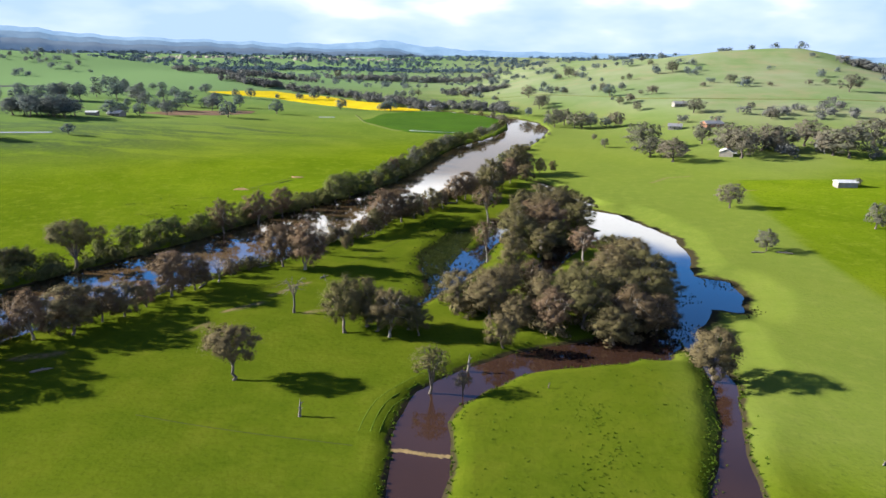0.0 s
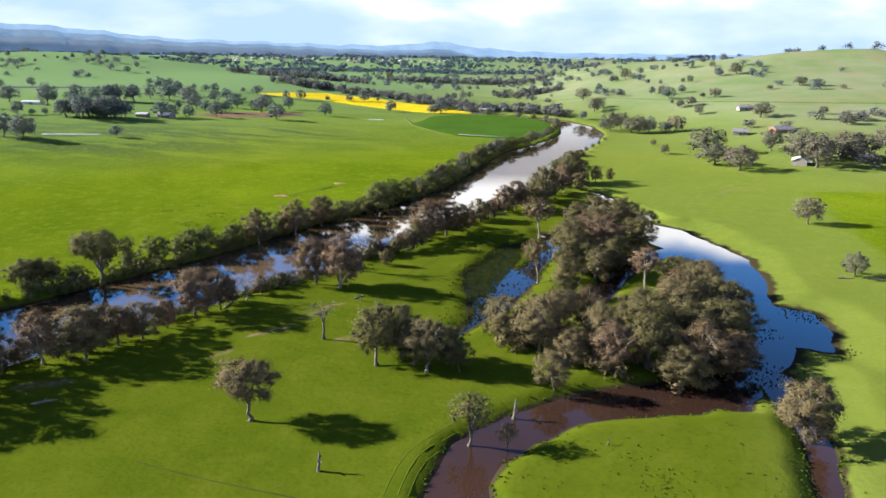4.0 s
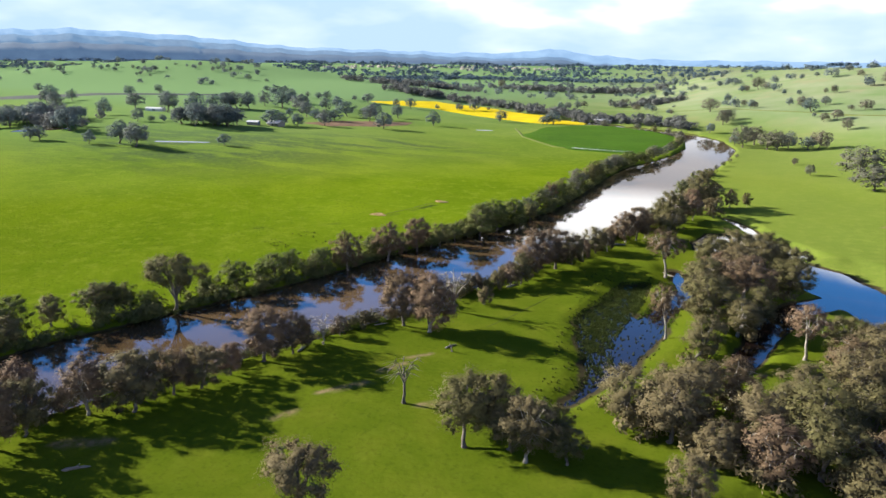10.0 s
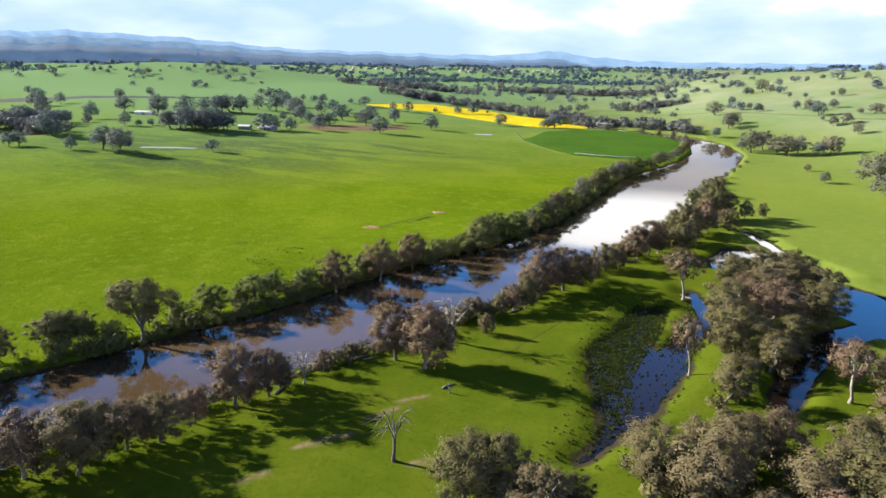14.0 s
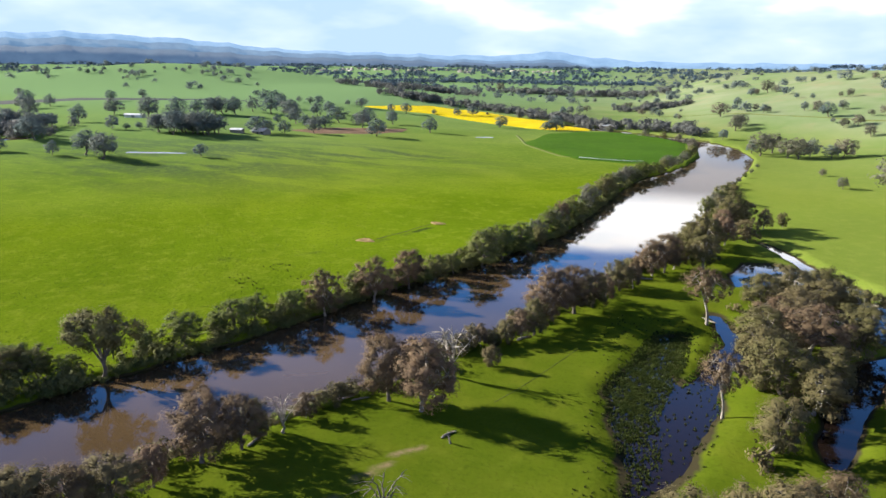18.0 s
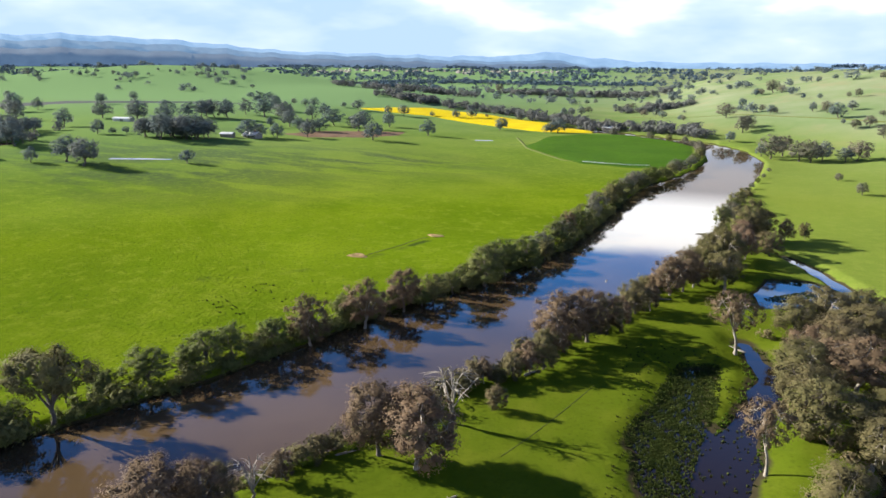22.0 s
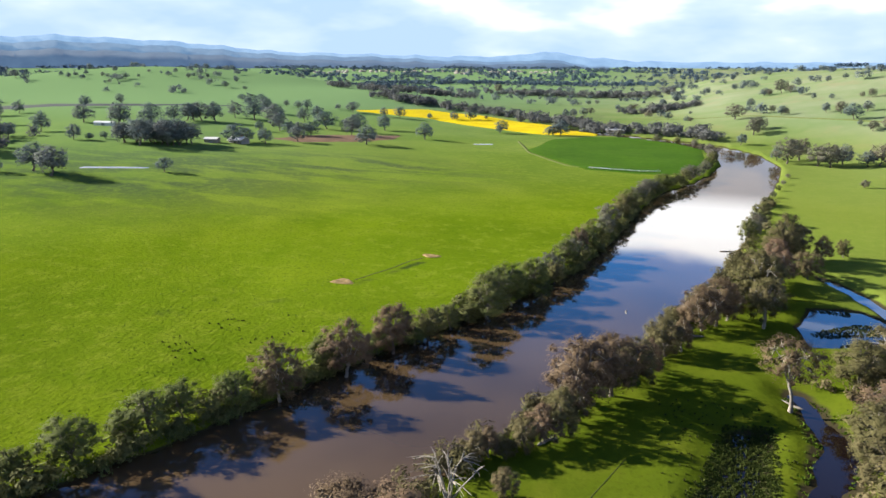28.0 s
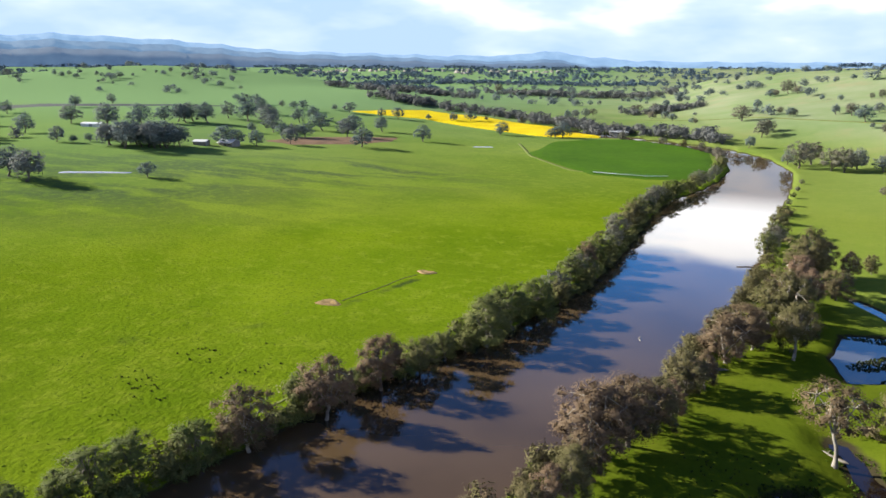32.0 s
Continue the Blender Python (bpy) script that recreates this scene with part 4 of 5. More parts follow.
plant(WHITE_GUMS, [(1.3, 258.6, 16.5, 13.5), (1.9, 206.8, 15.0, 9.5), (1.7, 303.9, 12.8, 9), (32.6, 201, 14, 12.5)], "pale-trunked gum standing beside shallow water", "tree", "pale gums", wide=(0.9, 1.05))
plant(DEAD[:1], [(-47.4, 151.6, 9.5)], "bare grey dead tree standing in pasture", "dead tree")
plant(DEAD[2:], [(-75.7, 171.9, 8.2), (-53.3, 205.3, 12.5, 15)], "bleached dead tree at the river edge", "dead tree", "dead river trees")


SOUTH_GROVE = [(-4.5, 159, 12, 11), (3, 154, 14, 12.5), (8, 165, 12.5, 11), (17, 157, 14, 12), (14, 171, 12, 10.5), (20, 148, 11.5, 10.5), (27, 150, 12.5, 11.5), (29, 161, 14, 13), (33.5, 143.5, 10.5, 10.5), (27, 172, 11.5, 10.5), (1.5, 168, 10.5, 9),
               (22, 164, 11, 10), (10.5, 149, 9, 8)]
EAST_GROVE = [(39.5, 151, 13.5, 14), (38, 164, 13, 12), (46, 166, 14, 14), (38, 179, 13.5, 13), (46.5, 181, 14.5, 15), (52.5, 173, 11, 10), (47, 195, 13, 12.5), (53, 187, 11, 10), (40.5, 192, 11, 10), (50, 207, 9.5, 9), (42, 206, 10.5, 10), (46, 154, 11, 10)]
NORTH_GROVE = [(8.5, 193, 12, 11.5), (14, 219, 13, 13), (19, 213, 10.5, 10), (11, 229, 12, 11), (13.5, 239, 13, 13), (22.5, 241, 14, 15), (21, 254, 13, 13), (14.5, 269, 12, 12), (22, 277, 13, 12.5), (33, 281, 12, 12), (35.5, 251, 12, 12),
               (38, 262, 12, 11), (29, 267, 12.5, 13), (26, 230, 10.5, 10), (37, 275, 11, 10.5), (16, 253, 11, 10)]
for spots in (SOUTH_GROVE, EAST_GROVE, NORTH_GROVE):
    plant(FULL_GUMS + GUMS[1:2] + BROWN_GUMS[1:2], [(x, y, h, 1.16 * w) for x, y, h, w in spots], "dense olive-brown gum in the flooded grove", "tree", "grove of gums")

# ---- paddock and hill trees farther off ----
FAR_A = [(-654.6, 643.8, 17.1), (-653.7, 669, 11.8), (-573.8, 574, 15), (-665.8, 645.1, 12.9), (-403.3, 420, 13.8), (-412.8, 423.3, 12.3), (-409.4, 431.6, 8.9), (-460.6, 487.8, 9.2),
    (-479.6, 533, 13.5), (-334.6, 392.7, 12.5), (-317.5, 387.2, 12.9), (-275.8, 419.3, 6.4), (-406.6, 491, 9), (-506.4, 602.1, 13.9), (-618.4, 719.2, 10.8), (-453, 584, 16.8),
    (-613.2, 767.3, 9.8), (-365.2, 493.1, 10.8), (-348.7, 486, 14.4), (-436.1, 604.9, 16), (-345.5, 498, 10.8), (-335.6, 497.4, 13.6), (-330.3, 502.8, 14.7), (-330.2, 513.9, 12),
    (-340.8, 498.1, 10.2), (-332.3, 499.2, 10), (-360.9, 505.4, 10), (-438.5, 635.3, 12.9), (-438.5, 652, 13.2), (-429.1, 660.9, 14.6)]
FAR_B = [(-414, 659.4, 15.3), (-428.5, 649.1, 13.1), (-426.2, 709, 14.2), (-520.6, 866.6, 7.1), (-472, 808.7, 13.7), (-482.1, 844, 10.2), (-399.6, 700.5, 15.3), (-425.9, 767.8, 13.8),
    (-366.9, 685.4, 16.1), (-336.8, 641, 12.5), (-443.3, 837.4, 6.7), (-426.7, 834.7, 7.6), (-412.1, 830, 9.8), (-361.1, 729, 12), (-366, 765.6, 12), (-317.3, 690, 13.3),
    (-312.9, 539.2, 11.1), (-310.1, 552.1, 8.5), (-346.2, 623.3, 7.3), (-296.6, 552, 9.5), (-317.4, 621.5, 9.6), (-304.4, 617.4, 9.5), (-298.3, 623.7, 9.6), (-285.6, 578, 9.5),
    (-276.2, 653.4, 14.8), (-283.9, 686.2, 14.3), (-300.3, 690.3, 9.3), (-240.1, 601.2, 12.3), (-273.3, 719.9, 12.3), (-216, 667.6, 12.3)]
FAR_C = [(-364, 846.8, 12.5), (-387.1, 856.8, 7.4), (-322.8, 838.6, 11.9), (-303.3, 837.9, 13.4), (-275.2, 856.6, 7.1), (-389.1, 500.7, 6.1), (-393.3, 491.6, 5.6), (-1097.1, 1062.9, 14.6),
    (-1035.2, 1023.2, 14), (-1114.2, 1128.8, 7.7), (-1003.4, 1068, 9.6), (-974.1, 1053.8, 10.4), (-972, 1067.5, 9.5), (-934.6, 1042.5, 9.2), (-966.1, 1084, 8.6), (-924.1, 1074.5, 8),
    (-900.7, 1061.6, 8.4), (-887.8, 1063.6, 8.4), (-856.9, 1051.3, 11.4), (-849.7, 1073.6, 6), (-854.7, 1003.7, 5.3), (-851.1, 1010.8, 7.1), (-819.5, 994.8, 5.2), (-876.9, 1131.9, 5.8),
    (-841.2, 1117, 6.2), (-829.8, 1121.2, 6.2), (-828.7, 1137.4, 9.2), (-770, 1095, 9.2), (-769.9, 1110.2, 7.5), (-759, 1110.7, 7)]
FAR_D = [(-746.9, 1113.3, 7.9), (-657.9, 1033.7, 10.7), (-617.3, 1021.6, 5.9), (-853.2, 807.5, 12.9), (41.2, 865.3, 15.9), (65.2, 965, 11.3), (50, 783.1, 15.5), (56.5, 800.1, 11.9),
    (35.7, 741.2, 9.8), (77.1, 896, 8), (82.1, 868.7, 10), (86, 868.2, 7.7), (108.4, 1060.6, 17.6), (88.8, 1061.8, 10.7), (94.8, 1056.1, 8.8), (116.6, 1049.5, 9.7),
    (149.1, 1509.7, 7.7), (162.6, 1198, 6.7), (165.3, 1104.9, 7.9), (182.4, 1093.4, 7.1), (219.3, 1092.8, 9.4), (221.1, 1036.8, 8.8), (128, 970.2, 7), (141.9, 951, 6.8),
    (119.4, 857.9, 10.2), (129, 842.1, 12.1), (130.8, 801.6, 15.3), (150.3, 843.8, 10.7), (166.9, 939.4, 6.6), (175, 934.2, 9.8)]
FAR_E = [(128.9, 770.4, 4.9), (133.6, 751.7, 8.7), (144.1, 751.5, 10.1), (163.4, 792.3, 6.2), (146.1, 713.2, 11), (-44.1, 1005.7, 9.5), (-30.1, 996, 10.4), (-21.4, 956.4, 9.3),
    (-11.2, 1134.3, 7.9), (3.3, 992.5, 4.1), (0.8, 897.2, 6.1), (-58.1, 1301, 6.9), (-88.6, 1142, 9.4), (-72.6, 1145.1, 9.4), (-65.6, 1169.1, 9.1), (-43.4, 1179.2, 9.2),
    (-29.3, 1187.7, 11.7), (-143.8, 1273, 8.3), (-132.1, 1296.9, 8.9), (-404.9, 1646.4, 12.6), (-383.4, 1668.5, 20.4), (-326.7, 1683.9, 11.5), (-401.9, 1413.8, 8.2), (-353.8, 1312.6, 9),
    (-138.9, 965.7, 12.2), (-130.1, 979.6, 10.6), (-122, 1002.1, 12.6), (-116.7, 1038.6, 10.4), (-115.4, 758.1, 16.1), (-122.8, 762, 11.7)]
FAR_F = [(-126, 755.9, 9.4), (-173.5, 761.9, 13.3), (-231.4, 870.3, 12.9), (-247, 857.9, 10.6), (-218.1, 887.4, 4.9), (-66.3, 779.8, 9.5), (-79.7, 842.9, 7.4), (56.7, 639.2, 13.3),
    (51.8, 653.8, 8.4), (67.4, 661.1, 11.6), (74.1, 631.3, 10.9), (80.6, 626.7, 11.8), (89.9, 637.9, 11), (109.4, 629.5, 10.7), (106.6, 690.3, 2.2), (102.1, 627.8, 7.8)]
FARM_TREES = [(104.4, 485.5, 17.9), (103.6, 443.3, 12.8), (112.8, 421.2, 13.9), (149.1, 491.2, 13.9), (152.9, 451.8, 18.4), (156.7, 430.1, 17.5), (178.1, 456.5, 16.6), (191.7, 459, 14.8),
    (212.5, 474.4, 17.1), (216.6, 441.5, 16), (222.3, 431.4, 19.1), (255, 470.1, 18.7), (237.3, 605, 8.6), (238.4, 658.2, 6.8), (187.3, 660.1, 13.1), (174.4, 791.7, 9.4),
    (372, 760.3, 17.4), (352.1, 813, 6.2), (290.3, 830.4, 8.3), (274.6, 841.3, 9.7), (236.6, 961, 14.7), (238.6, 825.3, 5.1), (307.4, 806.8, 5), (372.3, 818.2, 6.2)]
LONE_TREES = [(107.6, 294.4, 10.1), (99.5, 227.7, 7.1), (152.5, 260.2, 9.5), (185.7, 344.3, 4.3), (81.6, 493, 6.1), (79.5, 539.8, 4.4)]
WEST_EDGE = [(-474, 452, 16), (-468, 444, 15), (-466, 458, 17), (-460, 450, 15), (-456, 464, 14), (-478, 463, 17), (-470, 470, 16), (-462, 474, 15), (-486, 456, 16), (-481, 440, 15), (-490, 470, 17), (-470, 430, 15), (-478, 424, 16), (-452, 475, 13), (-495, 448, 16), (-500, 462, 15)]
WEST_CLUMP = [(-366, 492, 14), (-361, 498, 16), (-356, 494, 15), (-352, 501, 17), (-346, 505, 16), (-341, 503, 15), (-337, 511, 16), (-348, 512, 17), (-357, 508, 15), (-330, 509, 13)]
plant(FAR_GUMS, [(x, y, 1.25 * h) for x, y, h in FAR_A + FAR_B] + FAR_C + WEST_CLUMP + WEST_EDGE + [(-350, 383, 9.5), (-387, 380, 11), (-392, 377, 10)], "dark paddock tree on the rising pasture, haze in its leaf colour", "tree", "western paddock trees", wide=(1.2, 1.7))
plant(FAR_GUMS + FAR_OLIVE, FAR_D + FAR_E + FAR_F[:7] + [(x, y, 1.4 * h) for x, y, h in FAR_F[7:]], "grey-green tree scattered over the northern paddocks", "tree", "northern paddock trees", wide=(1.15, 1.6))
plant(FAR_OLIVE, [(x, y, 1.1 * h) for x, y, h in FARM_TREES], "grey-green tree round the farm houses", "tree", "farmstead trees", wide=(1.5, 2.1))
plant(FAR_OLIVE, [(x, y, 1.15 * h) for x, y, h in LONE_TREES], "lone tree on the open river flat", "tree", "lone flat trees", wide=(1.2, 1.45))
for kind in KINDS:
    for child in kind.children_recursive:
        bpy.data.objects.remove(child)
    bpy.data.objects.remove(kind)


# ---- shrubs, far woods, rushes ----
def clump_arrays(seed, count, size, spread=0.8):
    rng = np.random.default_rng(seed)
    c = rng.normal(0, 0.33, (7, 3)) * np.array([1, 1, 0.45]) + np.array([0, 0, 0.5])
    return leaf_sprays(rng, c, np.full(7, 0.36), count, size, 0.85, 0.0)[:2]


def along(rng, course, side, n, spread):
    """Spots beside a stream, on one side of it."""
    pts = np.array(course, float)
    d = np.r_[0, np.cumsum(np.hypot(*np.diff(pts[:, :2], axis=0).T))]
    u = rng.uniform(0, d[-1], n)
    x, y, w = (np.interp(u, d, pts[:, k]) for k in range(3))
    e = 1.0
    tx, ty = np.interp(u + e, d, pts[:, 0]) - np.interp(u - e, d, pts[:, 0]), np.interp(u + e, d, pts[:, 1]) - np.interp(u - e, d, pts[:, 1])
    m = np.hypot(tx, ty) + 1e-9
    out = w + rng.gamma(1.5, spread, n)
    return x - side * ty / m * out, y + side * tx / m * out


SHRUB = [clump_arrays(80 + k, 380, 0.09) for k in range(4)]
FAR_CLUMP = [clump_arrays(90 + k, 170, 0.14) for k in range(4)]
FOREST_CLUMP = [clump_arrays(95 + k, 48, 0.24) for k in range(4)]
rng = np.random.default_rng(9)
x, y = along(rng, RIVER[2:14], 1, 260, 1.1)
stuff_of("bank_shrubs", SHRUB, [(a, b, z - 0.2, s, t) for a, b, z, s, t in zip(x, y, land(x, y), np.minimum(1.3 + rng.gamma(1.4, 1.3, 260), 6), rng.uniform(0, 6.28, 260))], LEAF_GREEN,
         "tangled green shrubs and saplings along the far bank", "shrubs")
edge_x, edge_y = along(rng, RIVER[2:11], 1, 420, 0.3)
stuff_of("waterline_scrub", FAR_CLUMP, [(a, b, max(z, WATER_LEVEL) - 0.15, s, t) for a, b, z, s, t in zip(edge_x, edge_y, land(edge_x, edge_y), rng.uniform(1.1, 3.2, 420), rng.uniform(0, 6.28, 420))], LEAF_GREEN,
         "dark low scrub hanging over the far waterline", "shrubs")
x, y = along(rng, RIVER[2:13], -1, 220, 0.9)
lime_x, lime_y = along(rng, RIVER[2:7], -1, 40, 1.6)
stuff_of("lime_shrubs", SHRUB, [(a, b, z - 0.2, s, t) for a, b, z, s, t in zip(lime_x, lime_y, land(lime_x, lime_y), rng.uniform(1.0, 2.6, 40), rng.uniform(0, 6.28, 40))], LEAF_LIME,
         "bright yellow-green shrubs along the near bank", "shrubs")
near_x, near_y = along(rng, RIVER[3:9], -1, 120, 0.7)
bend_x, bend_y = along(rng, RIVER[6:10], -1, 110, 1.4)
x, y = np.concatenate([x, near_x, bend_x]), np.concatenate([y, near_y, bend_y])
stuff_of("bank_saplings", SHRUB, [(a, b, z - 0.2, s, t) for a, b, z, s, t in zip(x, y, land(x, y), np.minimum(1.0 + rng.gamma(1.5, 0.9, len(x)), 5), rng.uniform(0, 6.28, len(x)))], LEAF_OLIVE,
         "olive saplings and low shrubs along the near bank", "shrubs")


under = []
for x, y, h, w in SOUTH_GROVE + EAST_GROVE + NORTH_GROVE:
    for _ in range(4):
        a, r = rng.uniform(0, 6.28), 0.42 * w * math.sqrt(rng.random())
        px, py = x + r * math.cos(a), y + r * math.sin(a)
        under.append((px, py, max(land_at(px, py), WATER_LEVEL) - 0.2, rng.uniform(2.2, 4.6), rng.uniform(0, 6.28)))
stuff_of("grove_understorey", FAR_CLUMP, under, LEAF_OLIVE, "olive saplings and scrub beneath the grove gums", "shrubs")


def belt(rng, points, width, count, low, high):
    p = np.array(points, float)
    d = np.r_[0, np.cumsum(np.hypot(*np.diff(p, axis=0).T))]
    u = rng.uniform(0, d[-1], count)
    x, y = np.interp(u, d, p[:, 0]) + rng.normal(0, width, count), np.interp(u, d, p[:, 1]) + rng.normal(0, width, count)
    return [(a, b, z - 0.5, s, t) for a, b, z, s, t in zip(x, y, land(x, y), rng.uniform(low, high, count), rng.uniform(0, 6.28, count))]


belts = belt(rng, [(-400, 1000), (-300, 965), (-215, 945), (-140, 890), (-75, 825), (-10, 800), (20, 770)], 9, 180, 6, 12)
belts += belt(rng, [(-363, 1500), (-20, 1537)], 16, 90, 9, 15)
belts += belt(rng, [(-80, 1090), (12, 1095)], 8, 40, 7, 12)
belts += belt(rng, [(-560, 1180), (-420, 1130), (-330, 1200)], 14, 60, 8, 14)
belts += belt(rng, [(-490, 480), (-450, 455), (-430, 430)], 16, 30, 7, 12)
belts += belt(rng, [(160, 440), (230, 450), (300, 480), (420, 520)], 24, 40, 6, 11)
belts += belt(rng, [(200, 600), (260, 610), (330, 640)], 24, 20, 6, 10)
belts += belt(rng, [(470, 1000), (520, 940)], 10, 40, 7, 12)
stuff_of("distant_tree_belts", FAR_CLUMP, belts, LEAF_HAZED_BELT, "tree belts between distant paddocks, haze in their leaf colour", "trees")
spread = []
for x0, x1, y0, y1, n in ((-1100, -560, 900, 1330, 30), (-60, 330, 880, 1700, 40), (250, 560, 780, 1250, 26), (-500, 100, 1200, 2000, 130), (-900, 600, 1900, 3000, 230)):
    x, y = rng.uniform(x0, x1, n), rng.uniform(y0, y1, n)
    spread += [(a, b, z - 0.5, s, t) for a, b, z, s, t in zip(x, y, land(x, y), rng.uniform(6, 13, n), rng.uniform(0, 6.28, n))]
stuff_of("scattered_hill_trees", FAR_CLUMP, spread, LEAF_HAZED, "single trees dotted over distant hill pastures", "trees")
woods = belt(rng, [(-870, 2115), (-45, 2290)], 40, 380, 8, 14) + belt(rng, [(-900, 1700), (-560, 1750)], 28, 190, 8, 14)
for r0, n in ((2500, 200), (2750, 260), (3050, 330), (3400, 420), (3750, 520), (4000, 560)):
    a = np.radians(rng.uniform(-8, 60, n))
    keep = np.sin(a * 23 + r0) + np.sin(a * 51 + r0 / 7) > -0.5
    a = a[keep]
    r = r0 + rng.normal(0, 45, len(a))
    x, y = -np.sin(a) * r, np.cos(a) * r
    woods += [(p, q, z - 1, s, t) for p, q, z, s, t in zip(x, y, land(x, y), rng.uniform(9, 20, len(a)), rng.uniform(0, 6.28, len(a)))]
woods += belt(rng, [(330, 2330), (470, 2350), (620, 2340)], 40, 70, 8, 14)
stuff_of("distant_forest", FOREST_CLUMP, woods, LEAF_HAZE_BLUE, "dark forest across the far plain, blue haze in its leaf colour", "trees")


def tussock_arrays(seed, blades):
    g = np.random.default_rng(seed)
    out = []
    for _ in range(blades):
        p, a, s = g.normal(0, 0.28, 2), g.uniform(0, 6.28), g.uniform(0.6, 1.1)
        lean = g.normal(0, 0.25, 2)
        w = np.array([math.cos(a), math.sin(a)]) * 0.28
        out.append([[*(p - w), 0], [*(p + w), 0], [*(p + w * 0.5 + lean), s], [*(p - w * 0.5 + lean), s]])
    return np.array(out).reshape(-1, 3), np.arange(blades * 4).reshape(-1, 4)


TUFT = [tussock_arrays(100 + k, 7) for k in range(4)]


def tufts(name, shape, n, low, high, mat, label, keep=None, seed=4):
    g = np.random.default_rng(seed)
    xs, ys = [p[0] for p in shape], [p[1] for p in shape]
    x, y = g.uniform(min(xs), max(xs), n * 6), g.uniform(min(ys), max(ys), n * 6)
    ok = from_shape(x, y, shape) < 0
    if keep:
        ok &= keep(x, y)
    x, y = x[ok][:n], y[ok][:n]
    z = np.maximum(land(x, y), WATER_LEVEL) - 0.03
    spots = [(a, b, c, s, t) for a, b, c, s, t in zip(x, y, z, g.uniform(low, high, len(x)), g.uniform(0, 6.28, len(x)))]
    return stuff_of(name, TUFT, spots, mat, label, "rushes")


SCATTER = np.random.default_rng(41)


def patchy(x, y):
    return np.sin(x / 3.1 + 1.7 * np.sin(y / 4.3)) + np.sin(y / 2.7 + 1.3 * np.sin(x / 5.1)) > 0.35


tufts("marsh_rushes", RUSHES, 5000, 0.20, 0.46, REED, "dark green rushes growing out of the shallow marsh",
      lambda x, y: SCATTER.random(len(x)) < (0.45 + 0.55 * smooth(186, 208, y)) * (0.45 + 0.55 * smooth(0.2, -3.5, from_shape(x, y, RUSHES))) * (0.8 + 0.35 * np.sin(x / 1.3 + 2 * np.sin(y / 2.9) + y / 3.3)))
tufts("marsh_margin", [(-24, 160), (-24, 255), (-2, 256), (2, 205), (-8, 160)], 620, 0.2, 0.42, REED, "low rush tussocks scattered round the marsh", seed=6)


def hummocks(x, y):
    ridge = np.exp(-((x - 23 - 2.5 * np.sin(y / 7)) / 3.2) ** 2) * smooth(122, 108, y)
    rim = np.exp(-((x - np.interp(y, [60, 85, 100, 111, 125], [37, 39, 44, 47.5, 50])) / 1.6) ** 2)
    return SCATTER.random(len(x)) < 0.5 * ridge + 0.8 * rim + 0.05


tufts("peninsula_tussocks", [(-2, 66), (42, 66), (50, 118), (38, 130), (10, 116), (-2, 100)], 1000, 0.12, 0.30, HERB, "rough grass tussocks on the pasture between the creeks", hummocks, 7)
tufts("lagoon_weeds", [(58, 150), (78, 168), (78, 198), (62, 205), (50, 178), (42, 140)], 520, 0.16, 0.36, REED, "weed clumps floating on the shallow lagoon", lambda x, y: SCATTER.random(len(x)) < 0.3 + 0.5 * np.sin(x / 6 + np.sin(y / 5)), 8)
tufts("pond_weeds", POND, 900, 0.20, 0.42, REED, "weed clumps standing in the shallow pond", patchy, 14)
tufts("paddock_clumps", [(-185, 175), (-150, 170), (-120, 225), (-95, 285), (-125, 330), (-200, 290)], 900, 0.10, 0.26, HERB, "low rough grass clumps in the western paddock",
      lambda x, y: SCATTER.random(len(x)) < 0.25 + 0.35 * np.sin(x / 8 + 2 * np.sin(y / 13)) + 0.25 * np.sin(y / 7 + 2 * np.sin(x / 11)), 15)
tufts("paddock_tussocks", [(-140, 232), (-122, 240), (-108, 262), (-118, 274), (-136, 262)], 80, 0.2, 0.42, REED, "rough grass tussocks in the western paddock", patchy, 12)

bank_x, bank_y = [], []
for course in (CREEK[3:], SIDE_CREEK[3:], INLET):
    for side in (-1, 1):
        x, y = along(rng, course, side, 170, 0.5)
        bank_x.append(x)
        bank_y.append(y)
x, y = np.concatenate(bank_x), np.concatenate(bank_y)
keep = land(x, y) > WATER_LEVEL - 0.1
x, y = x[keep], y[keep]
stuff_of("creek_bank_grass", TUFT, [(a, b, z - 0.05, s, t) for a, b, z, s, t in zip(x, y, land(x, y), rng.uniform(0.2, 0.5, len(x)), rng.uniform(0, 6.28, len(x)))], HERB,
         "rank green grass fringing the muddy creeks", "grass")


# ---- bare patches, pools and tracks ----
draped("ploughed_strip", [(-860, 690), (-760, 712), (-700, 730), (-637, 735), (-560, 750), (-500, 795), (-495, 806), (-570, 766), (-640, 758), (-720, 770), (-870, 735)], 0.5, 6, ROAD,
       "dark wet ploughed strip below the hill", "field")
draped("long_puddle", [(-322, 409), (-305, 417), (-292, 422), (-291, 425), (-306, 420.5), (-323, 413)], 0.35, 1.6, PUDDLE, "long shallow puddle lying in the pasture", "water")
draped("small_puddle", [(-171, 658), (-164, 662), (-157, 665), (-158, 669), (-166, 667), (-172, 663)], 0.35, 1.6, PUDDLE, "small shallow puddle in the pasture", "water")
draped("farm_dam", [(-440, 405), (-425, 412), (-412, 424), (-415, 432), (-432, 424), (-446, 414)], 0.4, 2.5, WATER, "farm dam among dark trees", "water")
strip("farm_track", [(-143, 700), (-135, 676), (-120, 625), (-84, 572), (-44, 560), (-24, 562)], 2.4, 0.12, WORN, "pale worn track along the crop edge", "track")
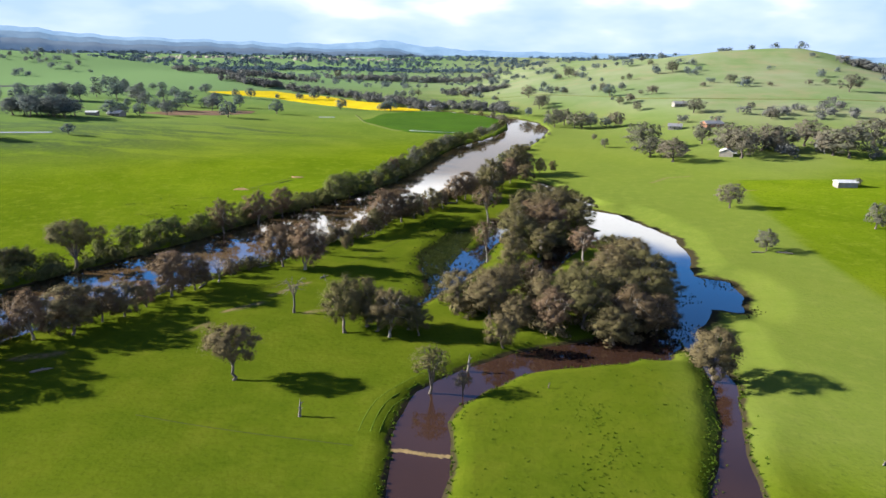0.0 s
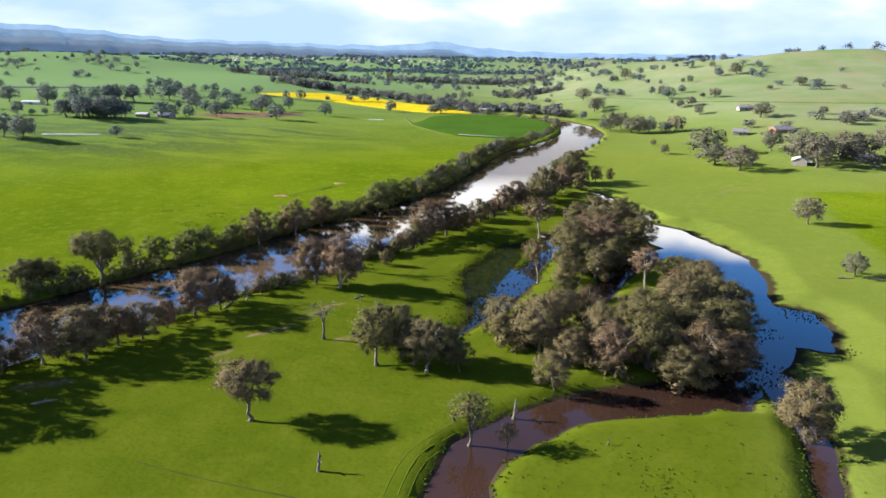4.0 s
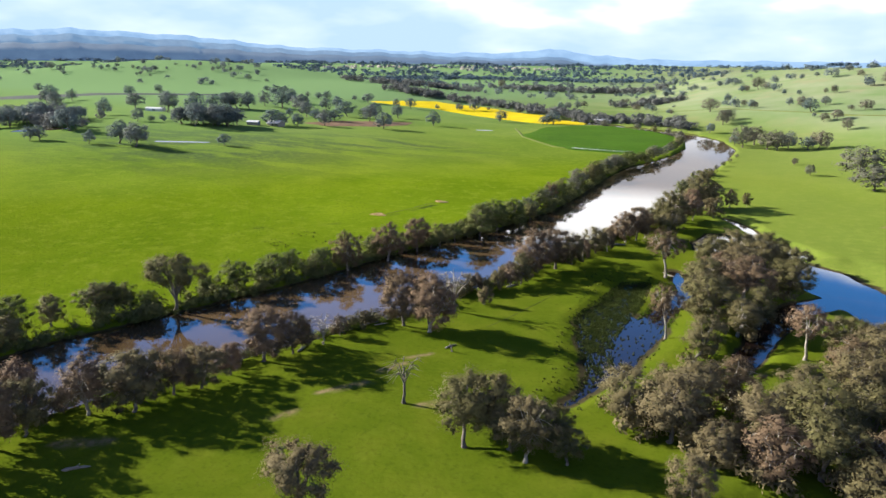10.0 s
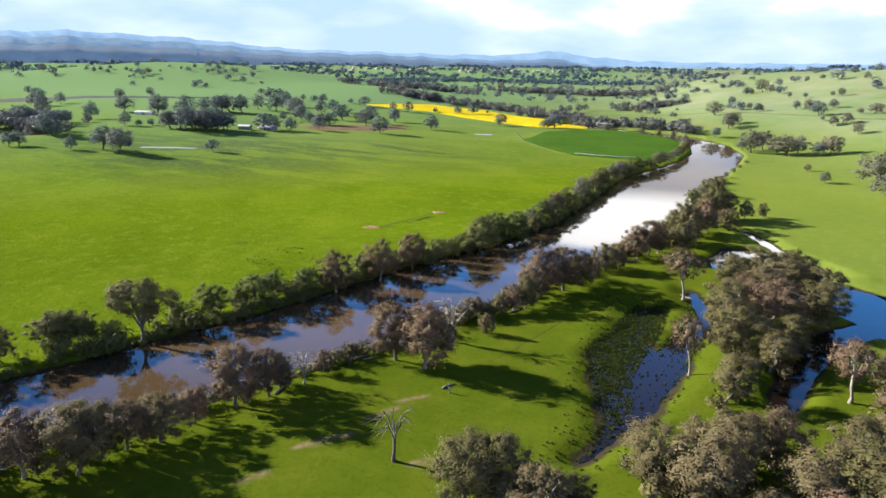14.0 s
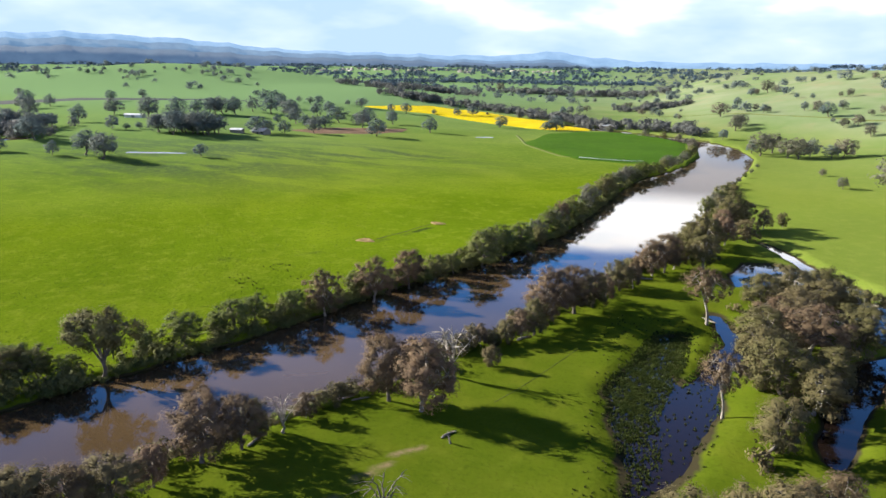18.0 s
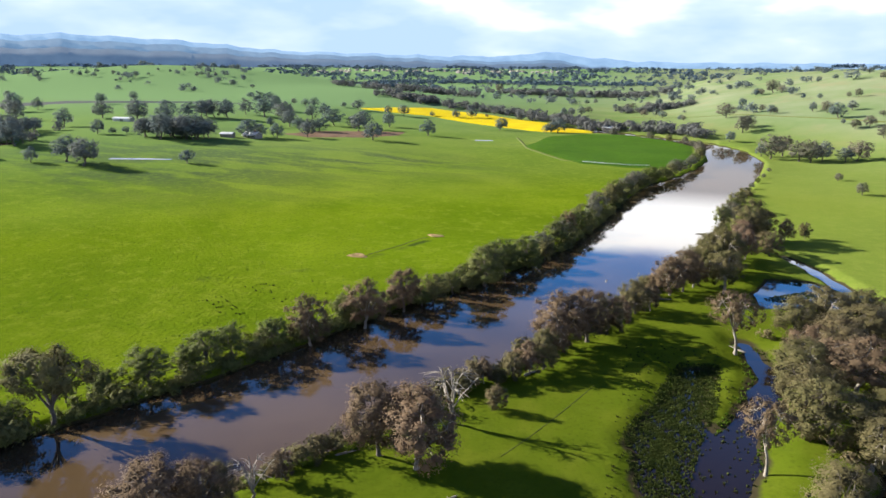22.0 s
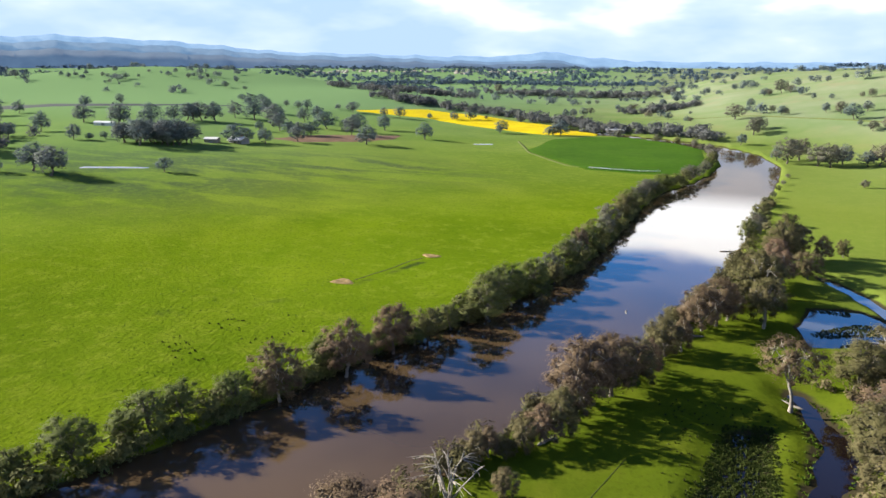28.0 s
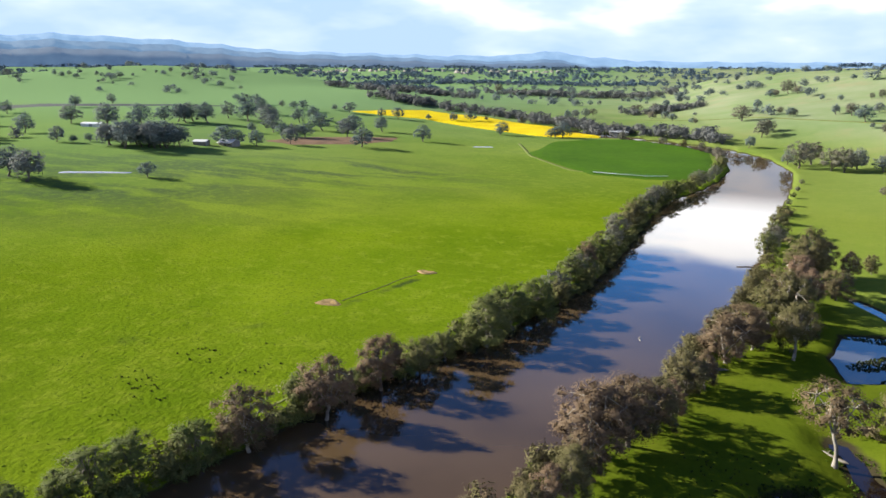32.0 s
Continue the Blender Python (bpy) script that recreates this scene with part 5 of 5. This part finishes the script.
strip("country_road", [(520, 655), (379, 694), (298, 714), (220, 732), (157, 765), (60, 880), (-60, 1000)], 3.5, 0.3, WORN, "narrow pale gravel road at the foot of the hill", "road")


strip("cattle_path", [(-42, 197), (-38.6, 204.6), (-34.2, 216.4), (-29.1, 230.3)], 0.2, 0.02, REED, "thin dark strip along the pasture", "track")
strip("levee_track", [(-126, 192), (-122, 201), (-117, 211.9), (-111.1, 225.5), (-107.2, 232.5), (-101.2, 246), (-98.8, 254)], 0.6, 0.05, WORN, "narrow bare track on top of the levee", "track")
for away in (0.0, 1.7, 3.9):
    strip("wheel_rut", [(-15.6 - away, 97), (-15.4 - away, 103), (-14.4 - 0.95 * away, 108.2 + 0.2 * away), (-12.4 - 0.9 * away, 111.8 + 0.4 * away), (-10.2 - 0.8 * away, 115 + 0.6 * away), (-7.5 - 0.7 * away, 119 + 0.7 * away)], 0.20, 0.02, HERB,
          "dark wheel rut following the creek bend", "track")
strip("cattle_path", [(-62.2, 98.2), (-51.4, 96.3), (-38.0, 94.6), (-24.2, 93.0), (-12.8, 91.1)], 0.22, 0.03, REED, "faint cattle path leading down to the ford", "track")


def diggings():
    """Two dug holes with thrown-up soil and the trench between them."""
    g = np.random.default_rng(12)
    for name, cx, cy, rx, ry in (("dug_hole", -116.8, 301.2, 3.6, 2.6), ("dug_hole", -100.2, 337, 3.4, 1.8)):
        rings = []
        a = np.linspace(0, 2 * np.pi, 25)[:-1]
        for share, z in ((0.0, 0.05), (0.35, 0.06), (0.62, 0.34), (0.8, 0.28), (1.0, -0.05)):
            wob = 1 + 0.14 * np.sin(3 * a + cx) + 0.06 * g.normal(size=24)
            px, py = cx + rx * share * wob * np.cos(a), cy + ry * share * wob * np.sin(a)
            rings.append(np.stack([px, py, land(px, py) + z + 0.04 * g.normal(size=24)], 1))
        v = np.stack(rings, 0).reshape(-1, 3)
        f = np.array([[r * 24 + k, (r + 1) * 24 + k, (r + 1) * 24 + (k + 1) % 24, r * 24 + (k + 1) % 24] for r in range(4) for k in range(24)])
        ob = new(name, mesh_of(name, v, f[:, ::-1], OCHRE, True))
        tagged(ob, "shallow hole with bare ochre soil thrown up round it", "hole", kind="structure")
    strip("drain_trench", [(-114, 304), (-111.5, 311.8), (-108, 320), (-105.5, 329), (-102, 334)], 0.5, 0.03, REED, "narrow dark trench between two dug holes", "track")


diggings()


def ford():
    """A low stony crossing just awash in the creek."""
    g = np.random.default_rng(77)
    u = np.linspace(-13.5, -1.0, 40)
    mid = 92.3 + 0.5 * np.sin(u / 2.5)
    rows = []
    for k, z in ((-0.9, -1.3), (-0.45, -0.93), (0.1, -0.88), (0.5, -0.94), (0.9, -1.3)):
        rows.append(np.stack([u, mid + k * (1 + 0.25 * g.normal(size=40)), np.full(40, z) + 0.03 * g.normal(size=40)], 1))
    ob = new("creek_ford", mesh_of("creek_ford", np.stack(rows, 1).reshape(-1, 3), grid_faces(40, 5), SAND, True))
    tagged(ob, "low pale stony crossing awash in the muddy creek", "ford", kind="structure")


ford()


# ---- farm buildings ----
def box_bm(x0, x1, y0, y1, z0, z1):
    bm = bmesh.new()
    bmesh.ops.create_cube(bm, size=1.0, matrix=Matrix.Translation(((x0 + x1) / 2, (y0 + y1) / 2, (z0 + z1) / 2)) @ Matrix.Diagonal((x1 - x0, y1 - y0, z1 - z0, 1)))
    return bm


def gable_bm(length, width, eave, ridge, over):
    bm = bmesh.new()
    t = 0.22
    profile = [(-width / 2 - over, eave - 0.15), (0, ridge), (width / 2 + over, eave - 0.15), (width / 2 + over, eave - 0.15 + t), (0, ridge + t), (-width / 2 - over, eave - 0.15 + t)]
    ends = [[bm.verts.new((x, y, z)) for y, z in profile] for x in (-length / 2 - over, length / 2 + over)]
    for k in range(6):
        bm.faces.new((ends[0][k], ends[0][(k + 1) % 6], ends[1][(k + 1) % 6], ends[1][k]))
    for e in ends:
        bm.faces.new((e[0], e[1], e[4], e[5]))
        bm.faces.new((e[1], e[2], e[3], e[4]))
    bmesh.ops.recalc_face_normals(bm, faces=bm.faces)
    return bm


def wall_bm(length, width, eave, ridge):
    bm = bmesh.new()
    ends = []
    for x in (-length / 2, length / 2):
        ends.append([bm.verts.new((x, y, z)) for y, z in ((-width / 2, -0.6), (width / 2, -0.6), (width / 2, eave), (0, ridge - 0.05), (-width / 2, eave))])
        bm.faces.new(ends[-1])
    for k in range(5):
        bm.faces.new((ends[0][k], ends[0][(k + 1) % 5], ends[1][(k + 1) % 5], ends[1][k]))
    bmesh.ops.recalc_face_normals(bm, faces=bm.faces)
    return bm


def house(name, x, y, turn, length, width, wall_mat, roof_mat, label, shed=False):
    ob = new(name)
    eave, ridge = (2.5, 3.4) if shed else (2.7, 4.6)
    part("wall", wall_bm(length, width, eave, ridge), wall_mat, ob)
    part("roof", gable_bm(length, width, eave, ridge, 0.5), roof_mat, ob)
    for side in (-1, 1):
        y0 = side * width / 2
        lo, hi = sorted((y0 - side * 0.05, y0 + side * 0.06))
        if shed:
            part("sliding_door", box_bm(-1.6, 1.6, lo, hi, 0, 2.2), ROOF_GREY, ob, "grey sheet-metal sliding door")
            continue
        part("door", box_bm(-0.5, 0.5, lo, hi, 0, 2.05), DARK_GLASS, ob, "dark panelled door")
        for cx in (-length * 0.32, length * 0.32):
            frame_ob = part("window", box_bm(cx - 0.9, cx + 0.9, lo, hi, 0.9, 2.1), ROOF_WHITE, ob, "white-framed window")
            plo, phi = sorted((y0 + side * 0.065, y0 + side * 0.085))
            part("pane", box_bm(cx - 0.78, cx + 0.78, plo, phi, 1.0, 2.0), DARK_GLASS, frame_ob)
    if not shed:
        part("chimney", box_bm(length * 0.2, length * 0.2 + 0.8, -0.4, 0.4, 3.6, 5.6), WALL_BRICK, ob, "red brick chimney")
        part("verandah", box_bm(-length / 2, length / 2, -width / 2 - 2.4, -width / 2 - 0.5, 2.3, 2.42), roof_mat, ob)
    ob.matrix_world = pose(x, y, land_at(x, y), 0, 0, turn)
    tagged(ob, label, "shed" if shed else "house", "farm buildings")


house("farmhouse", 184, 702, 8, 13, 8, WALL_PALE, ROOF_GREY, "low pale farmhouse with a grey sheet-metal roof")
house("farmhouse", 152, 582, -15, 11, 8, WALL_PALE, ROOF_GREY, "small pale cottage among grey-green trees")
house("farmhouse", 180, 576, 20, 16, 9, WALL_BRICK, ROOF_GREY, "brick farmhouse with a grey roof behind trees")
house("farmhouse", 151, 441, 70, 11, 8, WALL_PALE, ROOF_WHITE, "white cottage beneath tall trees")
house("machinery_shed", 180, 345, 5, 10, 5, WALL_PALE, ROOF_WHITE, "long white machinery shed on the open flat", True)
house("machinery_shed", -325, 530, 10, 9, 6, WALL_PALE, ROOF_WHITE, "white hay shed beside dark trees", True)
house("farmhouse", -311, 541, -10, 12, 8, WALL_PALE, ROOF_WHITE, "pale farmhouse beside dark paddock trees")
house("machinery_shed", -472, 590, 4, 18, 6, ROOF_WHITE, ROOF_WHITE, "long low white shed on the rise", True)
house("machinery_shed", 15, 378, 30, 6, 4, WALL_PALE, ROOF_WHITE, "small white pump shed under river trees", True)
house("farmhouse", -70, 822, -10, 18, 9, WALL_PALE, ROOF_WHITE, "white homestead behind the crop")


def town():
    g = np.random.default_rng(31)
    pieces = []
    for _ in range(95):
        u = g.random()
        x, y = -1560 + 1150 * u + g.normal(0, 50), 3000 + 380 * math.sin(1.6 * u) + g.normal(0, 90)
        l, w, h, a = g.uniform(9, 24), g.uniform(7, 12), g.uniform(2.5, 4.5), g.uniform(0, 3.1)
        z = land_at(x, y) + g.uniform(0, 3)
        c, sn = math.cos(a), math.sin(a)
        v = np.array([[sx * l / 2, sy * w / 2, k] for k in (-12, h) for sx, sy in ((-1, -1), (1, -1), (1, 1), (-1, 1))] + [[-l / 2, 0, h + 2.5], [l / 2, 0, h + 2.5]])
        v = np.stack([x + c * v[:, 0] - sn * v[:, 1], y + sn * v[:, 0] + c * v[:, 1], z + v[:, 2]], 1)
        f = np.array([[0, 1, 5, 4], [1, 2, 6, 5], [2, 3, 7, 6], [3, 0, 4, 7], [4, 5, 9, 8], [6, 7, 8, 9]])
        pieces.append((v, f))
    v, f = joined(pieces)
    ob = new("distant_town", mesh_of("distant_town", v, f, WALL_PALE))
    tagged(ob, "pale houses of a town on the far plain", "town", kind="stuff")


town()


def irrigation_line():
    ob = new("irrigation_line")
    pts = np.array([(-70, 564), (-55, 562), (-40, 563.5), (-26, 570)])
    u = np.linspace(0, 3, 40)
    x, y = np.interp(u, range(4), pts[:, 0]), np.interp(u, range(4), pts[:, 1])
    base = land(x, y)
    array_part("pipe", *tube(np.stack([x, y, base + 1.0], 1), np.full(40, 0.22), 6), ROOF_WHITE, ob, "white lateral pipe")
    for k in range(2, 40, 5):
        a = np.linspace(0, 2 * np.pi, 17)
        ring = np.stack([np.full(17, x[k]), y[k] + 0.9 * np.cos(a), base[k] + 0.9 + 0.9 * np.sin(a)], 1)
        array_part("wheel", *tube(ring, np.full(17, 0.07), 5), ROOF_WHITE, ob)
    tagged(ob, "white wheeled irrigation pipe along the crop edge", "irrigation pipe")


irrigation_line()


# ---- snags, stumps and fallen timber ----
def snag(x, y, h, lean, label, mat=DEAD_WOOD):
    g = np.random.default_rng(int(abs(x * 7 + y)))
    ob = new("stump")
    u = np.linspace(0, 1, 7)
    path = np.stack([lean * h * u**1.5, 0.06 * h * g.normal(size=7) * u, h * u], 1)
    array_part("trunk", *tube(path, 0.085 * h**0.8 * np.array([1.6, 1.05, 0.95, 0.85, 0.7, 0.5, 0.08]), 9), mat, ob, smooth_shaded=True)
    for k in range(3):
        a = g.uniform(0, 6.28)
        b = path[2 + k]
        e = b + h * 0.2 * np.array([math.cos(a), math.sin(a), 0.6])
        array_part("broken_branch", *tube([b, (b + e) / 2 + [0, 0, 0.1], e], [0.07 * h**0.7, 0.05 * h**0.7, 0.02], 5), mat, ob)
    ob.matrix_world = pose(x, y, land_at(x, y) - 0.1, 0, 0, float(g.uniform(0, 360)))
    tagged(ob, label, "stump", "dead stumps")


snag(-31.6, 101.3, 3.7, 0.08, "tall bleached broken stump in green pasture")
snag(-0.8, 125.1, 4.8, 0.12, "pale broken snag at the creek edge")
snag(16.1, 116.6, 1.4, 0.2, "small grey stump in rough pasture", BARK)
snag(-45.9, 179.2, 2.4, 0.3, "weathered stump beneath a river gum")


def log(x, y, turn, length, r, label):
    g = np.random.default_rng(int(abs(x * 13 + y)))
    ob = new("fallen_log")
    u = np.linspace(-0.5, 0.5, 8)
    path = np.stack([length * u, 0.05 * length * np.sin(4 * u + g.uniform(0, 3)), np.full(8, r * 0.6)], 1)
    array_part("trunk", *tube(path, r * np.array([0.3, 1.1, 1.0, 0.95, 0.85, 0.75, 0.6, 0.15]), 8), DEAD_WOOD, ob, smooth_shaded=True)
    for k in (3, 5):
        a = g.uniform(0.5, 1.2) * (1 if k == 3 else -1)
        e = path[k] + length * 0.22 * np.array([math.cos(a), math.sin(a), 0.35])
        array_part("branch", *tube([path[k], (path[k] + e) / 2, e], [r * 0.4, r * 0.3, r * 0.08], 5), DEAD_WOOD, ob)
    ob.matrix_world = pose(x, y, max(land_at(x, y), WATER_LEVEL - 0.1), 0, 0, turn)
    tagged(ob, label, "log", "fallen logs")


for x, y, turn, length, r in ((-90.6, 113, 30, 4.5, 0.3), (-47, 182, 60, 4, 0.25), (-16, 292, 20, 6, 0.35), (-43, 232, 55, 5, 0.3), (-79, 168, 80, 5, 0.25), (-68, 189, 35, 4, 0.22), (2, 262, 140, 5, 0.3),
                              (96, 225.5, 10, 5, 0.3), (105, 225, -15, 6, 0.3), (72, 96, 50, 3, 0.15)):
    log(x, y, turn, length, r, "bleached fallen log lying in short grass")
for x, y, turn, length, r in ((-74, 205, 20, 3, 0.16), (-33, 309, 100, 3.5, 0.18), (0.4, 386.9, 8, 8, 0.25)):
    log(x, y, turn, length, r, "dark drifting branch caught in the river")
